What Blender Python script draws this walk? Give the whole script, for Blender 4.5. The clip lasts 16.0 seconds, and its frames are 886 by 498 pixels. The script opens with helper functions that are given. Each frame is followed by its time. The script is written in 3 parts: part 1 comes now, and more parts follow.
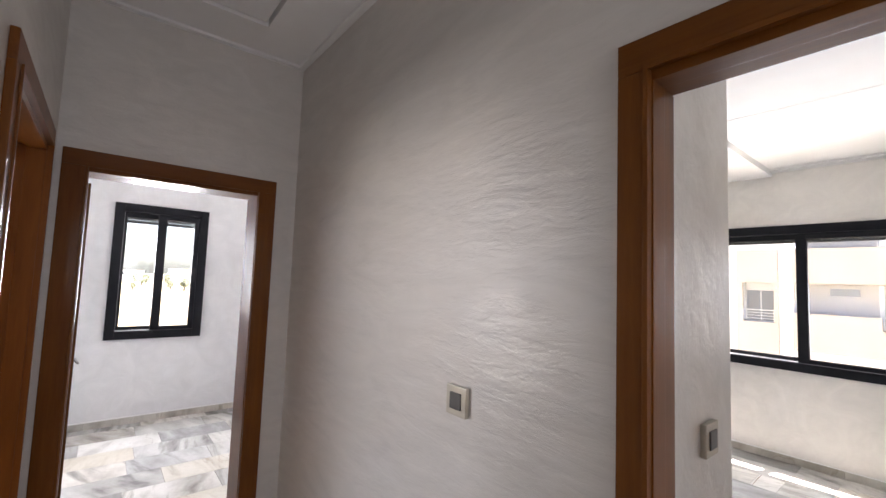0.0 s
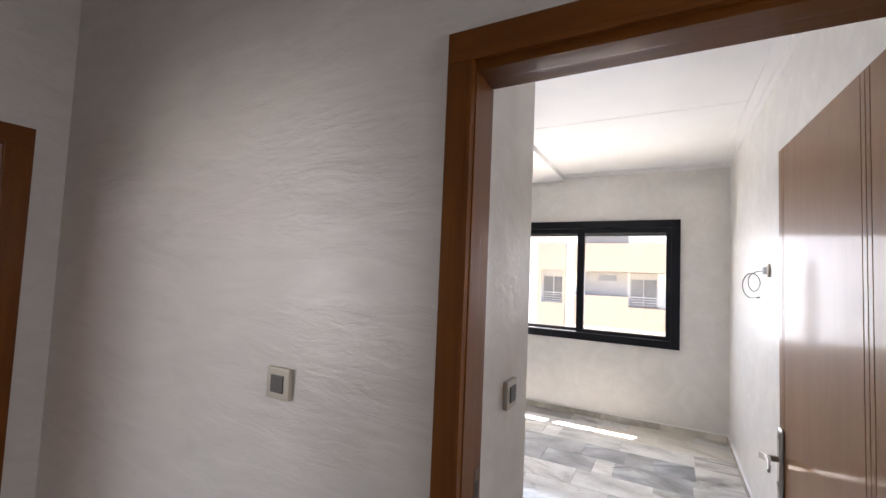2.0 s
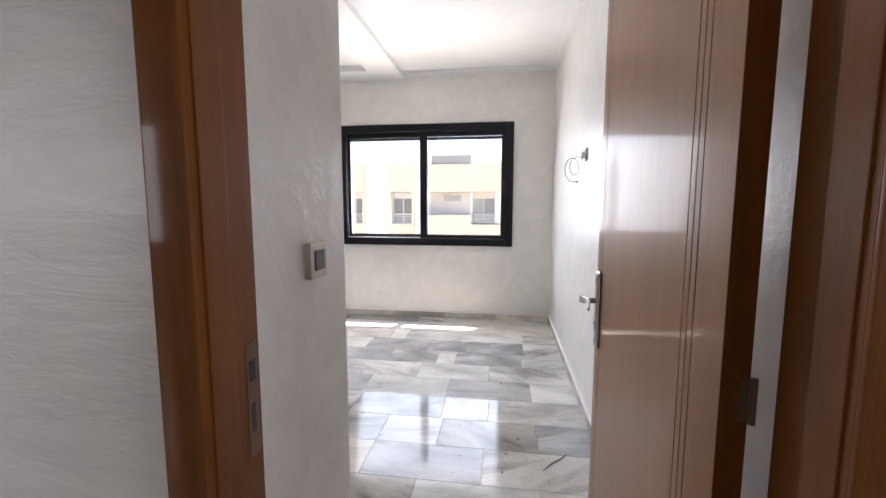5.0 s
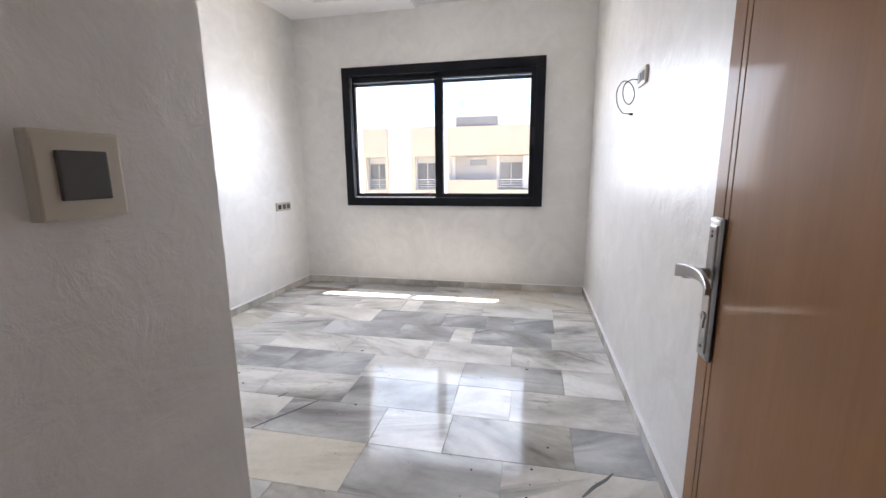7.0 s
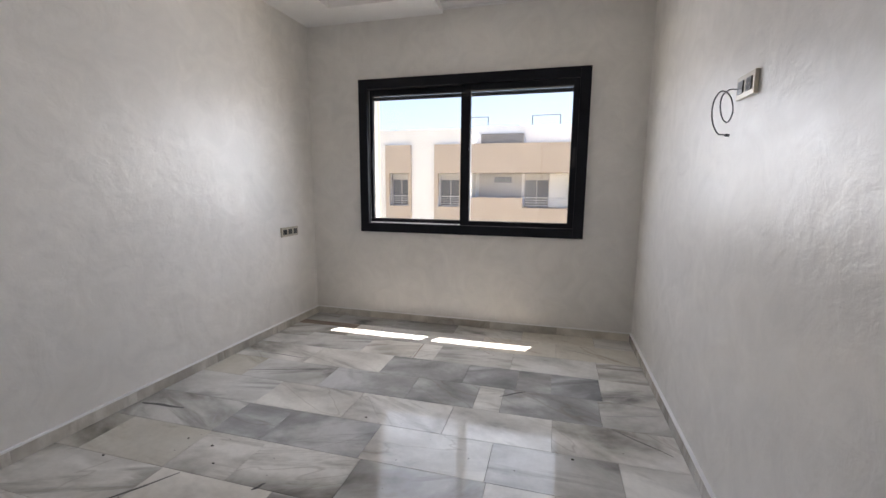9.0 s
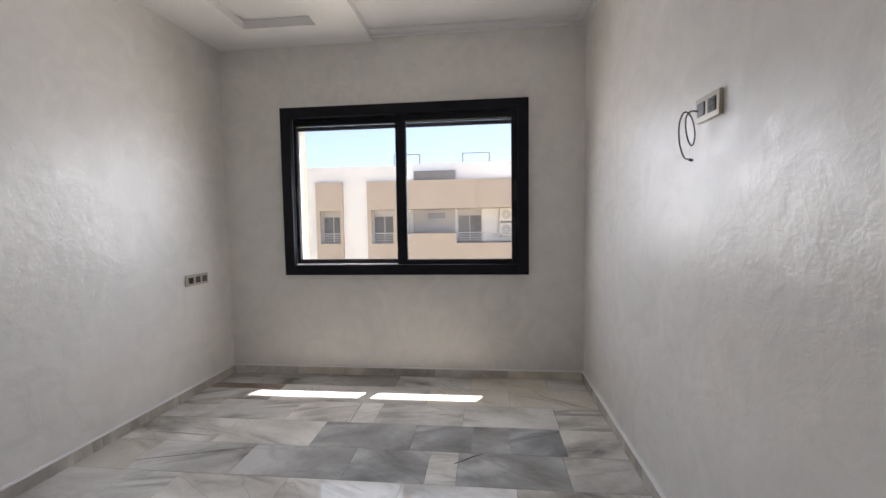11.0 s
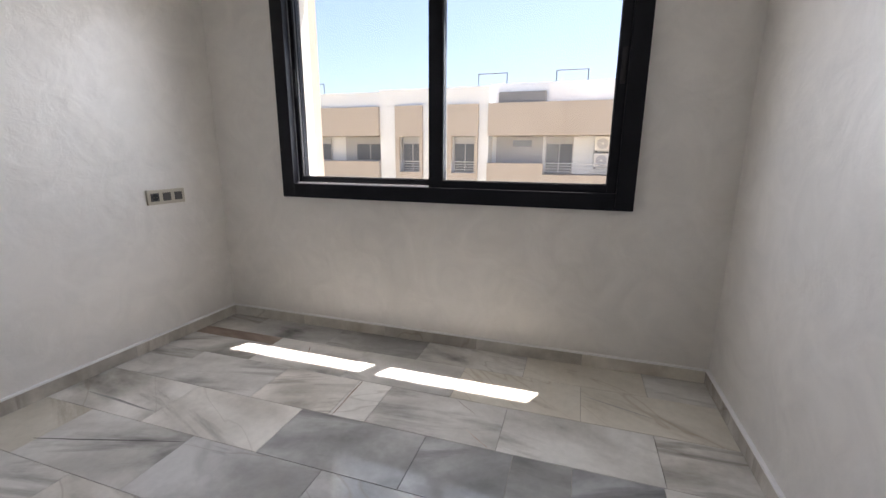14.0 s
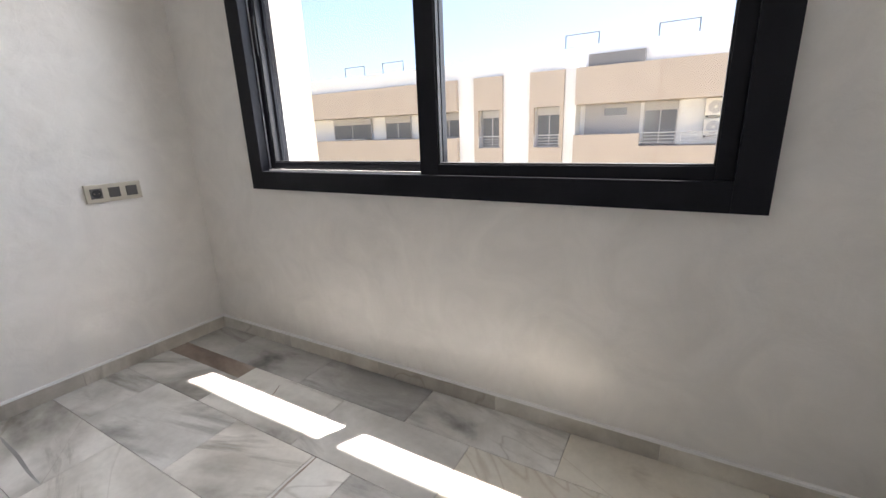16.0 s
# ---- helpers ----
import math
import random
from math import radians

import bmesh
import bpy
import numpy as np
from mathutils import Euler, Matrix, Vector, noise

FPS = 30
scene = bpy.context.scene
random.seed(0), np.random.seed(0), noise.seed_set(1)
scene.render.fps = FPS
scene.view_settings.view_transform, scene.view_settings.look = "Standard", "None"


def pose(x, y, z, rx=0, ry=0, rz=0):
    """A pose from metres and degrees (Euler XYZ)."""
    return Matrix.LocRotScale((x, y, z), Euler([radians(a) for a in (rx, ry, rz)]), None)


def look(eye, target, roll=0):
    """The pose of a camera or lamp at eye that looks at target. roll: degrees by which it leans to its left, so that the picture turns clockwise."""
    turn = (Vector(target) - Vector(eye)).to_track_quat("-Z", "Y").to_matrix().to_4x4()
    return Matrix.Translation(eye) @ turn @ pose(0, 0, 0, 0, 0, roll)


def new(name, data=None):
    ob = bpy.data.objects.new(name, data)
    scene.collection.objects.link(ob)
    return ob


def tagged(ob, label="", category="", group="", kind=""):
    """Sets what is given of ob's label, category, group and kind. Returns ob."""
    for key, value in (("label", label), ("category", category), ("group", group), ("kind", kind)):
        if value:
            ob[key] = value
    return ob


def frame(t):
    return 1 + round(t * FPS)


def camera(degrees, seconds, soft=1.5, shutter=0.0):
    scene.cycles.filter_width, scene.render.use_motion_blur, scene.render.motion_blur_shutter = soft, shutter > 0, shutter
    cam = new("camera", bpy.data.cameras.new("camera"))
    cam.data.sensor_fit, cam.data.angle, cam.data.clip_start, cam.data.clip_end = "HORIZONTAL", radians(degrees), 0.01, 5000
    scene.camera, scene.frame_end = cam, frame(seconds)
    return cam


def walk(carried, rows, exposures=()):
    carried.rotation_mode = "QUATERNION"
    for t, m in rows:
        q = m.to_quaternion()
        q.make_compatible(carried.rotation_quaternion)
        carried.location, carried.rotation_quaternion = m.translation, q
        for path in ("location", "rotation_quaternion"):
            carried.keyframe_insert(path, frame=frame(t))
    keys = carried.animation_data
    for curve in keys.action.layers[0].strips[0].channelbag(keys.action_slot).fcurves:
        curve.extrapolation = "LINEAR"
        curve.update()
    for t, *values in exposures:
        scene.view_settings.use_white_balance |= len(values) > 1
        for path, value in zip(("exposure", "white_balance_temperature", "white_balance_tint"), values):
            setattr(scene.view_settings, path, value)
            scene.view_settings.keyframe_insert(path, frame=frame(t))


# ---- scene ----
cam = camera(93.6, 16.0)
PATH = [
    (0, (0.027, -0.19, 1.616), (1.287, 1.357, 1.762), 2.1),
    (0.5, (0.029, -0.19, 1.608), (1.413, 1.245, 1.764), 2.6),
    (1, (0.034, -0.188, 1.603), (1.552, 1.107, 1.745), 2.6),
    (1.5, (0.04, -0.192, 1.595), (1.679, 0.948, 1.726), 2.6),
    (2, (0.046, -0.194, 1.585), (1.801, 0.758, 1.699), 2.4),
    (2.5, (0.039, -0.191, 1.575), (1.886, 0.572, 1.66), 2.1),
    (3, (0.042, -0.187, 1.55), (1.953, 0.401, 1.589), 1.7),
    (3.5, (0.071, -0.191, 1.512), (2.023, 0.245, 1.486), 1.0),
    (4, (0.157, -0.207, 1.462), (2.125, 0.134, 1.361), 0.6),
    (6.5, (0.789, -0.209, 1.242), (2.726, 0.156, 0.899), -0.8),
    (7, (0.957, -0.209, 1.228), (2.88, 0.2, 0.858), -0.6),
    (7.5, (1.083, -0.206, 1.229), (2.987, 0.256, 0.828), -0.6),
    (8, (1.236, -0.158, 1.211), (3.127, 0.338, 0.787), -0.4),
    (8.5, (1.395, -0.09, 1.233), (3.292, 0.409, 0.84), 0.1),
    (9, (1.487, -0.072, 1.306), (3.398, 0.439, 1.007), 0.4),
    (11.5, (1.896, 0.035, 1.299), (3.884, 0.193, 1.156), -1.3),
    (12, (2.035, 0.015, 1.288), (4.017, 0.167, 1.069), -0.8),
    (12.5, (2.229, -0.007, 1.237), (4.2, 0.208, 0.98), 0.1),
    (13, (2.432, -0.046, 1.226), (4.38, 0.281, 0.91), 0.4),
    (13.5, (2.697, -0.021, 1.181), (4.605, 0.442, 0.798), 0.7),
    (14, (2.941, -0.04, 1.141), (4.798, 0.552, 0.695), 0.4),
    (14.5, (3.191, -0.117, 1.133), (4.987, 0.614, 0.641), -0.6),
    (15, (3.399, -0.123, 1.109), (5.15, 0.695, 0.595), -1.4),
    (15.5, (3.635, -0.089, 1.103), (5.358, 0.78, 0.58), -1.7),
    (16, (3.826, -0.101, 1.111), (5.494, 0.859, 0.565), -2.1),
]
EXPOSURE = [(0.0, 3.7, 6450, 19), (1.5, 3.5, 6400, 19), (2.5, 3.55, 6400, 19), (4.0, 3.5, 6350, 19), (6.5, 3.65, 6150, 19), (7.5, 3.15, 6150, 17), (9.0, 2.58, 6450, 18), (11.5, 2.45, 6450, 18), (13.0, 2.42, 6450, 19), (16.0, 2.8, 6400, 17)]
walk(cam, [(t, look(eye, target, roll)) for t, eye, target, roll in PATH], EXPOSURE)

# ---------------------------------------------------------------- world and light
SUN = Vector((0.34, -0.175, 1.0)).normalized()
world = bpy.data.worlds.new("world")
scene.world = world
world.use_nodes = True
wt = world.node_tree
sky = wt.nodes.new("ShaderNodeTexSky")
sky.sky_type, sky.sun_disc = "NISHITA", False
sky.sun_elevation = math.asin(SUN.z)
sky.sun_rotation = math.atan2(SUN.x, SUN.y)
sky.air_density, sky.dust_density, sky.ozone_density = 1.0, 2.2, 1.0
wt.links.new(sky.outputs[0], wt.nodes["Background"].inputs[0])
wt.nodes["Background"].inputs[1].default_value = 0.05
sun = new("sun", bpy.data.lights.new("sun", "SUN"))
sun.data.energy, sun.data.angle, sun.data.color = 5.0, radians(0.6), (1.0, 0.95, 0.87)
sun.matrix_world = look(SUN * 50, (0, 0, 0))


def fill_light(x, y, z, w, h, aim, power, spread=90, tint=(0.93, 0.97, 1.0)):
    """Added area lamp that fills a room along aim, mostly in place of daylight from a window opening."""
    lamp = bpy.data.lights.new("daylight_fill", "AREA")
    lamp.spread = radians(spread)
    lamp.shape, lamp.size, lamp.size_y, lamp.energy, lamp.color = "RECTANGLE", w, h, power, tint
    ob = new("daylight_fill", lamp)
    ob.matrix_world = look((x, y, z), (x + aim[0], y + aim[1], z + aim[2]))
    return ob


# ---------------------------------------------------------------- materials
def material(name, color, rough=0.5, metal=0.0, spec=0.5, coat=0.0):
    m = bpy.data.materials.new(name)
    m.use_nodes = True
    b = m.node_tree.nodes["Principled BSDF"]
    b.inputs["Base Color"].default_value = (*color, 1)
    b.inputs["Roughness"].default_value = rough
    b.inputs["Metallic"].default_value = metal
    b.inputs["Specular IOR Level"].default_value = spec
    b.inputs["Coat Weight"].default_value = coat
    b.inputs["Coat Roughness"].default_value = 0.2
    return m


def node(m, kind, **values):
    n = m.node_tree.nodes.new(kind)
    for key, value in values.items():
        n.inputs[key.replace("_", " ")].default_value = value
    return n


def link(m, a, b):
    m.node_tree.links.new(a, b)


def coords(m, scale=(1, 1, 1), turn=(0, 0, 0), shuffle=0.0, swing=0.0):
    """Object coordinates, scaled and turned; shuffle moves them by the object's random number."""
    tc = m.node_tree.nodes.new("ShaderNodeTexCoord")
    mp = m.node_tree.nodes.new("ShaderNodeMapping")
    mp.inputs["Scale"].default_value = scale
    mp.inputs["Rotation"].default_value = [radians(a) for a in turn]
    out = tc.outputs["Object"]
    if shuffle:
        info = m.node_tree.nodes.new("ShaderNodeObjectInfo")
        mul = m.node_tree.nodes.new("ShaderNodeVectorMath")
        mul.operation = "MULTIPLY"
        mul.inputs[1].default_value = (shuffle, shuffle * 2.3, shuffle * 0.7)
        link(m, info.outputs["Random"], mul.inputs[0])
        spin = m.node_tree.nodes.new("ShaderNodeVectorRotate")
        spin.rotation_type = "Z_AXIS"
        wild = m.node_tree.nodes.new("ShaderNodeMath")
        wild.operation = "FRACT"
        times = m.node_tree.nodes.new("ShaderNodeMath")
        times.operation = "MULTIPLY"
        times.inputs[1].default_value = 7.31
        link(m, info.outputs["Random"], times.inputs[0])
        link(m, times.outputs[0], wild.inputs[0])
        link(m, remap(m, wild.outputs[0], 0, 1, -swing, swing), spin.inputs["Angle"])
        link(m, out, spin.inputs["Vector"])
        out = spin.outputs["Vector"]
        add = m.node_tree.nodes.new("ShaderNodeVectorMath")
        link(m, out, add.inputs[0])
        link(m, mul.outputs[0], add.inputs[1])
        out = add.outputs[0]
    link(m, out, mp.inputs["Vector"])
    return mp.outputs["Vector"]


def grain(m, vec, scale, detail=6.0, rough=0.6, distort=0.0):
    n = node(m, "ShaderNodeTexNoise", Scale=scale, Detail=detail, Roughness=rough, Distortion=distort)
    link(m, vec, n.inputs["Vector"])
    return n.outputs["Fac"]


def ramp(m, fac, stops):
    r = m.node_tree.nodes.new("ShaderNodeValToRGB")
    el = r.color_ramp.elements
    while len(el) < len(stops):
        el.new(0.5)
    for e, (p, c) in zip(el, stops):
        e.position = p
        e.color = (*c, 1) if len(c) == 3 else c
    link(m, fac, r.inputs["Fac"])
    return r.outputs["Color"]


def mix(m, a, b, fac, mode="MIX"):
    n = m.node_tree.nodes.new("ShaderNodeMix")
    n.data_type, n.blend_type = "RGBA", mode
    if isinstance(fac, float):
        n.inputs[0].default_value = fac
    else:
        link(m, fac, n.inputs[0])
    link(m, a, n.inputs[6])
    link(m, b, n.inputs[7])
    return n.outputs[2]


def remap(m, fac, a, b, c, d):
    n = node(m, "ShaderNodeMapRange")
    for i, v in enumerate((a, b, c, d)):
        n.inputs[i + 1].default_value = v
    link(m, fac, n.inputs[0])
    return n.outputs[0]


def bump(m, height, strength, distance=0.01):
    b = node(m, "ShaderNodeBump", Strength=strength, Distance=distance)
    link(m, height, b.inputs["Height"])
    link(m, b.outputs["Normal"], m.node_tree.nodes["Principled BSDF"].inputs["Normal"])


def bsdf(m, key):
    return m.node_tree.nodes["Principled BSDF"].inputs[key]


def stucco(name, base, stretch, rough=(0.30, 0.43), relief=0.52, sheen=0.08, flake=9.0):
    """Trowelled satin plaster: broad tone, pearly strokes, lapped trowel flakes and fine scratches."""
    m = material(name, base, 0.45, sheen, 0.5)
    v = coords(m, stretch)
    broad = grain(m, coords(m), 0.9, 4, 0.5)
    strokes = grain(m, v, 4.6, 7, 0.62, 1.3)
    fine = grain(m, v, 21, 6, 0.65, 0.8)
    lo = [c * 0.86 for c in base]
    hi = [min(1, c * 1.05) for c in base]
    link(m, mix(m, ramp(m, broad, ((0.3, lo), (0.7, hi))), ramp(m, strokes, ((0.32, lo), (0.68, hi))), 0.5), bsdf(m, "Base Color"))
    wave = node(m, "ShaderNodeTexNoise", Scale=5.0, Detail=4.0)
    link(m, v, wave.inputs["Vector"])
    bent = m.node_tree.nodes.new("ShaderNodeVectorMath")
    bent.operation = "MULTIPLY_ADD"
    bent.inputs[1].default_value = (0.30, 0.30, 0.30)
    link(m, wave.outputs["Color"], bent.inputs[0])
    link(m, v, bent.inputs[2])
    chips = node(m, "ShaderNodeTexVoronoi", Scale=flake, Randomness=1.0)
    chips.feature = "SMOOTH_F1"
    chips.inputs["Smoothness"].default_value = 0.7
    link(m, bent.outputs[0], chips.inputs["Vector"])
    link(m, remap(m, strokes, 0.3, 0.7, rough[1], rough[0]), bsdf(m, "Roughness"))
    if sheen:
        patch = grain(m, v, 9, 5, 0.62, 1.0)
        link(m, remap(m, patch, 0.38, 0.62, sheen * 0.6, sheen * 1.4), bsdf(m, "Metallic"))
    skim = mix(m, fine, chips.outputs["Distance"], 0.6)
    bump(m, mix(m, strokes, skim, 0.6), relief, 0.014)
    return m


def wood(name, dark, light, rough=0.28, coat=0.5, along="z"):
    m = material(name, light, rough, 0, 0.5, coat)
    s = {"z": (9, 9, 0.6), "x": (0.6, 9, 9), "y": (9, 0.6, 9)}[along]
    v = coords(m, s, shuffle=7.0)
    g = grain(m, v, 2.6, 8, 0.6, 0.7)
    f = grain(m, v, 16, 6, 0.7)
    broad = grain(m, coords(m), 1.4, 3)
    c = ramp(m, mix(m, g, f, 0.4), ((0.33, dark), (0.66, light)))
    link(m, mix(m, c, ramp(m, broad, ((0.3, [k * 0.85 for k in dark]), (0.7, [min(1, k * 1.1) for k in light]))), 0.35), bsdf(m, "Base Color"))
    bump(m, f, 0.05, 0.003)
    return m


def marble(name, pale, mid, dark, cut=0.52, turn=8, vein=(0.20, 0.155, 0.115)):
    """Polished marble: soft grey clouds, drawn-out streaks along the tile, a rare dark vein; each tile has its own tone."""
    m = material(name, pale, 0.12, 0, 0.25)
    cloud = grain(m, coords(m, (2.0, 1.0, 1), (0, 0, turn), shuffle=31.0, swing=0.5), 1.7, 5, 0.55, 0.35)
    streak = grain(m, coords(m, (6.5, 0.9, 1), (0, 0, turn + 7), shuffle=17.0, swing=0.45), 1.2, 7, 0.6, 0.35)
    line = grain(m, coords(m, (2.2, 0.45, 1), (0, 0, turn - 20), shuffle=53.0, swing=0.9), 0.8, 4, 0.5, 0.2)
    speck = grain(m, coords(m, shuffle=11.0), 28, 4, 0.7)
    c = ramp(m, cloud, ((0.40, pale), (cut + 0.04, mid), (0.74, dark)))
    s = ramp(m, streak, ((0.50, pale), (0.60, mid), (0.74, dark)))
    c = mix(m, c, s, 0.88, "DARKEN")
    c = mix(m, c, ramp(m, speck, ((0.3, (0.90, 0.90, 0.90)), (0.6, (1, 1, 1)))), 0.8, "MULTIPLY")
    info = m.node_tree.nodes.new("ShaderNodeObjectInfo")
    c = mix(m, c, ramp(m, info.outputs["Random"], ((0.0, (0.72, 0.73, 0.75)), (0.35, (0.95, 0.95, 0.94)), (0.7, (1, 1, 1)), (1.0, (1.0, 0.975, 0.93)))), 1.0, "MULTIPLY")
    ridge = m.node_tree.nodes.new("ShaderNodeMath")
    ridge.operation = "SUBTRACT"
    ridge.inputs[1].default_value = 0.5
    link(m, line, ridge.inputs[0])
    away = m.node_tree.nodes.new("ShaderNodeMath")
    away.operation = "ABSOLUTE"
    link(m, ridge.outputs[0], away.inputs[0])
    v = node(m, "ShaderNodeRGB")
    v.outputs[0].default_value = (*vein, 1)
    some = m.node_tree.nodes.new("ShaderNodeMath")
    some.operation = "MULTIPLY"
    link(m, remap(m, away.outputs[0], 0.0, 0.004, 0.30, 0.0), some.inputs[0])
    link(m, ramp(m, info.outputs["Random"], ((0.50, (0, 0, 0)), (0.52, (1, 1, 1)), (0.80, (1, 1, 1)), (0.82, (0, 0, 0)))), some.inputs[1])
    link(m, mix(m, c, v.outputs[0], some.outputs[0]), bsdf(m, "Base Color"))
    link(m, remap(m, grain(m, coords(m, shuffle=3.0), 9, 7, 0.7), 0.35, 0.7, 0.04, 0.17), bsdf(m, "Roughness"))
    bump(m, grain(m, coords(m), 2.5, 2), 0.03, 0.01)
    return m


PLASTER = stucco("satin_plaster", (0.82, 0.795, 0.755), (1, 1, 1))
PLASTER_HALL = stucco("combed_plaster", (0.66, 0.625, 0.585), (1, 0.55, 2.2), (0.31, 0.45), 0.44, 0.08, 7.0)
CEILING = material("ceiling_paint", (0.80, 0.79, 0.77), 0.6)
link(CEILING, ramp(CEILING, grain(CEILING, coords(CEILING), 2.5, 5), ((0.3, (0.82, 0.81, 0.80)), (0.7, (0.86, 0.855, 0.845)))), bsdf(CEILING, "Base Color"))
bump(CEILING, grain(CEILING, coords(CEILING), 40, 3), 0.04, 0.002)
FRAME_WOOD = wood("frame_wood", (0.100, 0.030, 0.004), (0.200, 0.066, 0.010), 0.45, 0.22)
FRAME_WOOD_X = wood("head_wood_across", (0.100, 0.030, 0.004), (0.200, 0.066, 0.010), 0.45, 0.22, "x")
LEAF_WOOD = wood("door_veneer", (0.30, 0.150, 0.066), (0.39, 0.203, 0.095), 0.42, 0.22)
for m in (FRAME_WOOD, FRAME_WOOD_X, LEAF_WOOD):
    bsdf(m, "Coat Roughness").default_value = 0.07
    bsdf(m, "Specular IOR Level").default_value = 0.12
GROOVE = material("groove_shadow_paint", (0.03, 0.012, 0.006), 0.5)
M_LIGHT = marble("marble_pale", (0.79, 0.77, 0.725), (0.53, 0.51, 0.47), (0.20, 0.195, 0.185), 0.58)
M_GREY = marble("marble_grey", (0.58, 0.575, 0.565), (0.37, 0.365, 0.355), (0.19, 0.188, 0.185), 0.5, -12)
M_STREAK = marble("marble_streaked", (0.76, 0.735, 0.69), (0.43, 0.41, 0.37), (0.12, 0.112, 0.10), 0.55, 14)
M_CREAM = marble("marble_cream", (0.70, 0.665, 0.585), (0.61, 0.57, 0.485), (0.38, 0.335, 0.27), 0.62, 4, (0.30, 0.20, 0.12))
M_BROWN = marble("marble_brown", (0.66, 0.58, 0.51), (0.45, 0.36, 0.29), (0.25, 0.175, 0.135), 0.48, 3)
M_SKIRT = marble("marble_skirting", (0.72, 0.69, 0.63), (0.52, 0.485, 0.43), (0.27, 0.245, 0.215), 0.5, 45)
M_VEIN = marble("marble_dark_vein", (0.20, 0.19, 0.185), (0.14, 0.135, 0.13), (0.09, 0.085, 0.08), 0.5)
M_BAND = marble("marble_grey_band", (0.50, 0.49, 0.47), (0.38, 0.37, 0.355), (0.27, 0.26, 0.25), 0.5)
JOINT = material("tile_joint", (0.40, 0.375, 0.33), 0.8)
ALU = material("dark_aluminium", (0.007, 0.0075, 0.011), 0.45, 0.0, 0.2)
link(ALU, ramp(ALU, grain(ALU, coords(ALU), 6, 6), ((0.35, (0.0055, 0.006, 0.009)), (0.75, (0.011, 0.0115, 0.016)))), bsdf(ALU, "Base Color"))
RUBBER = material("black_gasket", (0.01, 0.01, 0.011), 0.6)
STEEL = material("satin_nickel", (0.36, 0.345, 0.33), 0.28, 1.0)
# track metal with the light that falls on it mixed into the colour
TRACK = material("lit_track_pale", (0.75, 0.75, 0.74), 0.45, 0.2)
BRONZE = material("brown_hardware", (0.15, 0.085, 0.05), 0.45, 0.4)
SEAL = material("grey_seal", (0.30, 0.31, 0.33), 0.7)
BRASS = material("hinge_metal", (0.20, 0.17, 0.14), 0.35, 1.0)
PLATE = material("champagne_plate", (0.52, 0.475, 0.39), 0.32, 0.25)
ROCKER = material("grey_rocker", (0.085, 0.08, 0.075), 0.38)
DARK = material("socket_black", (0.012, 0.012, 0.012), 0.5)
CABLE = material("grey_cable", (0.09, 0.09, 0.09), 0.45)
SHUTTER = material("shutter_slats", (0.055, 0.055, 0.06), 0.5)
WHITE_WALL = stucco("white_render", (0.83, 0.83, 0.835), (1, 1, 1), (0.7, 0.9), 0.1, 0.0)
BEIGE_WALL = stucco("beige_render", (0.50, 0.425, 0.36), (1, 1, 1), (0.75, 0.9), 0.1, 0.0)
# grey of far frames and shutters; also paints the shade in the balcony recesses
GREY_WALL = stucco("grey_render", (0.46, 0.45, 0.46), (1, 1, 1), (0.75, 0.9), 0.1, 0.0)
ROOF_GREY = stucco("roof_box_render", (0.20, 0.20, 0.21), (1, 1, 1), (0.75, 0.9), 0.1, 0.0)
FAR_GLASS = material("dark_window_glass", (0.14, 0.148, 0.165), 0.10, 0.0, 0.6)
RAIL_METAL = material("rail_metal", (0.62, 0.63, 0.65), 0.35, 0.6)
POST_METAL = material("roof_post_metal", (0.10, 0.10, 0.11), 0.5, 0.4)
AC_WHITE = material("unit_casing", (0.66, 0.64, 0.60), 0.5)
DEBRIS = material("debris_grit", (0.06, 0.05, 0.045), 0.9)

GLASS = bpy.data.materials.new("window_glass")
GLASS.use_nodes = True
for n in list(GLASS.node_tree.nodes):
    if n.type == "BSDF_PRINCIPLED":
        GLASS.node_tree.nodes.remove(n)
_t = GLASS.node_tree.nodes.new("ShaderNodeBsdfTransparent")
_t.inputs[0].default_value = (0.93, 0.95, 0.95, 1)
_g = GLASS.node_tree.nodes.new("ShaderNodeBsdfGlossy")
_g.inputs["Roughness"].default_value = 0.02
_w = GLASS.node_tree.nodes.new("ShaderNodeLayerWeight")
_w.inputs[0].default_value = 0.5
_p = GLASS.node_tree.nodes.new("ShaderNodeMath")
_p.operation = "POWER"
_p.inputs[1].default_value = 4.0
_f = GLASS.node_tree.nodes.new("ShaderNodeMath")
_f.operation = "MULTIPLY_ADD"
_f.inputs[1].default_value, _f.inputs[2].default_value = 0.7, 0.03
link(GLASS, _w.outputs["Facing"], _p.inputs[0])
link(GLASS, _p.outputs[0], _f.inputs[0])
_m = GLASS.node_tree.nodes.new("ShaderNodeMixShader")
link(GLASS, _f.outputs[0], _m.inputs[0])
link(GLASS, _t.outputs[0], _m.inputs[1])
link(GLASS, _g.outputs[0], _m.inputs[2])
link(GLASS, _m.outputs[0], GLASS.node_tree.nodes["Material Output"].inputs[0])

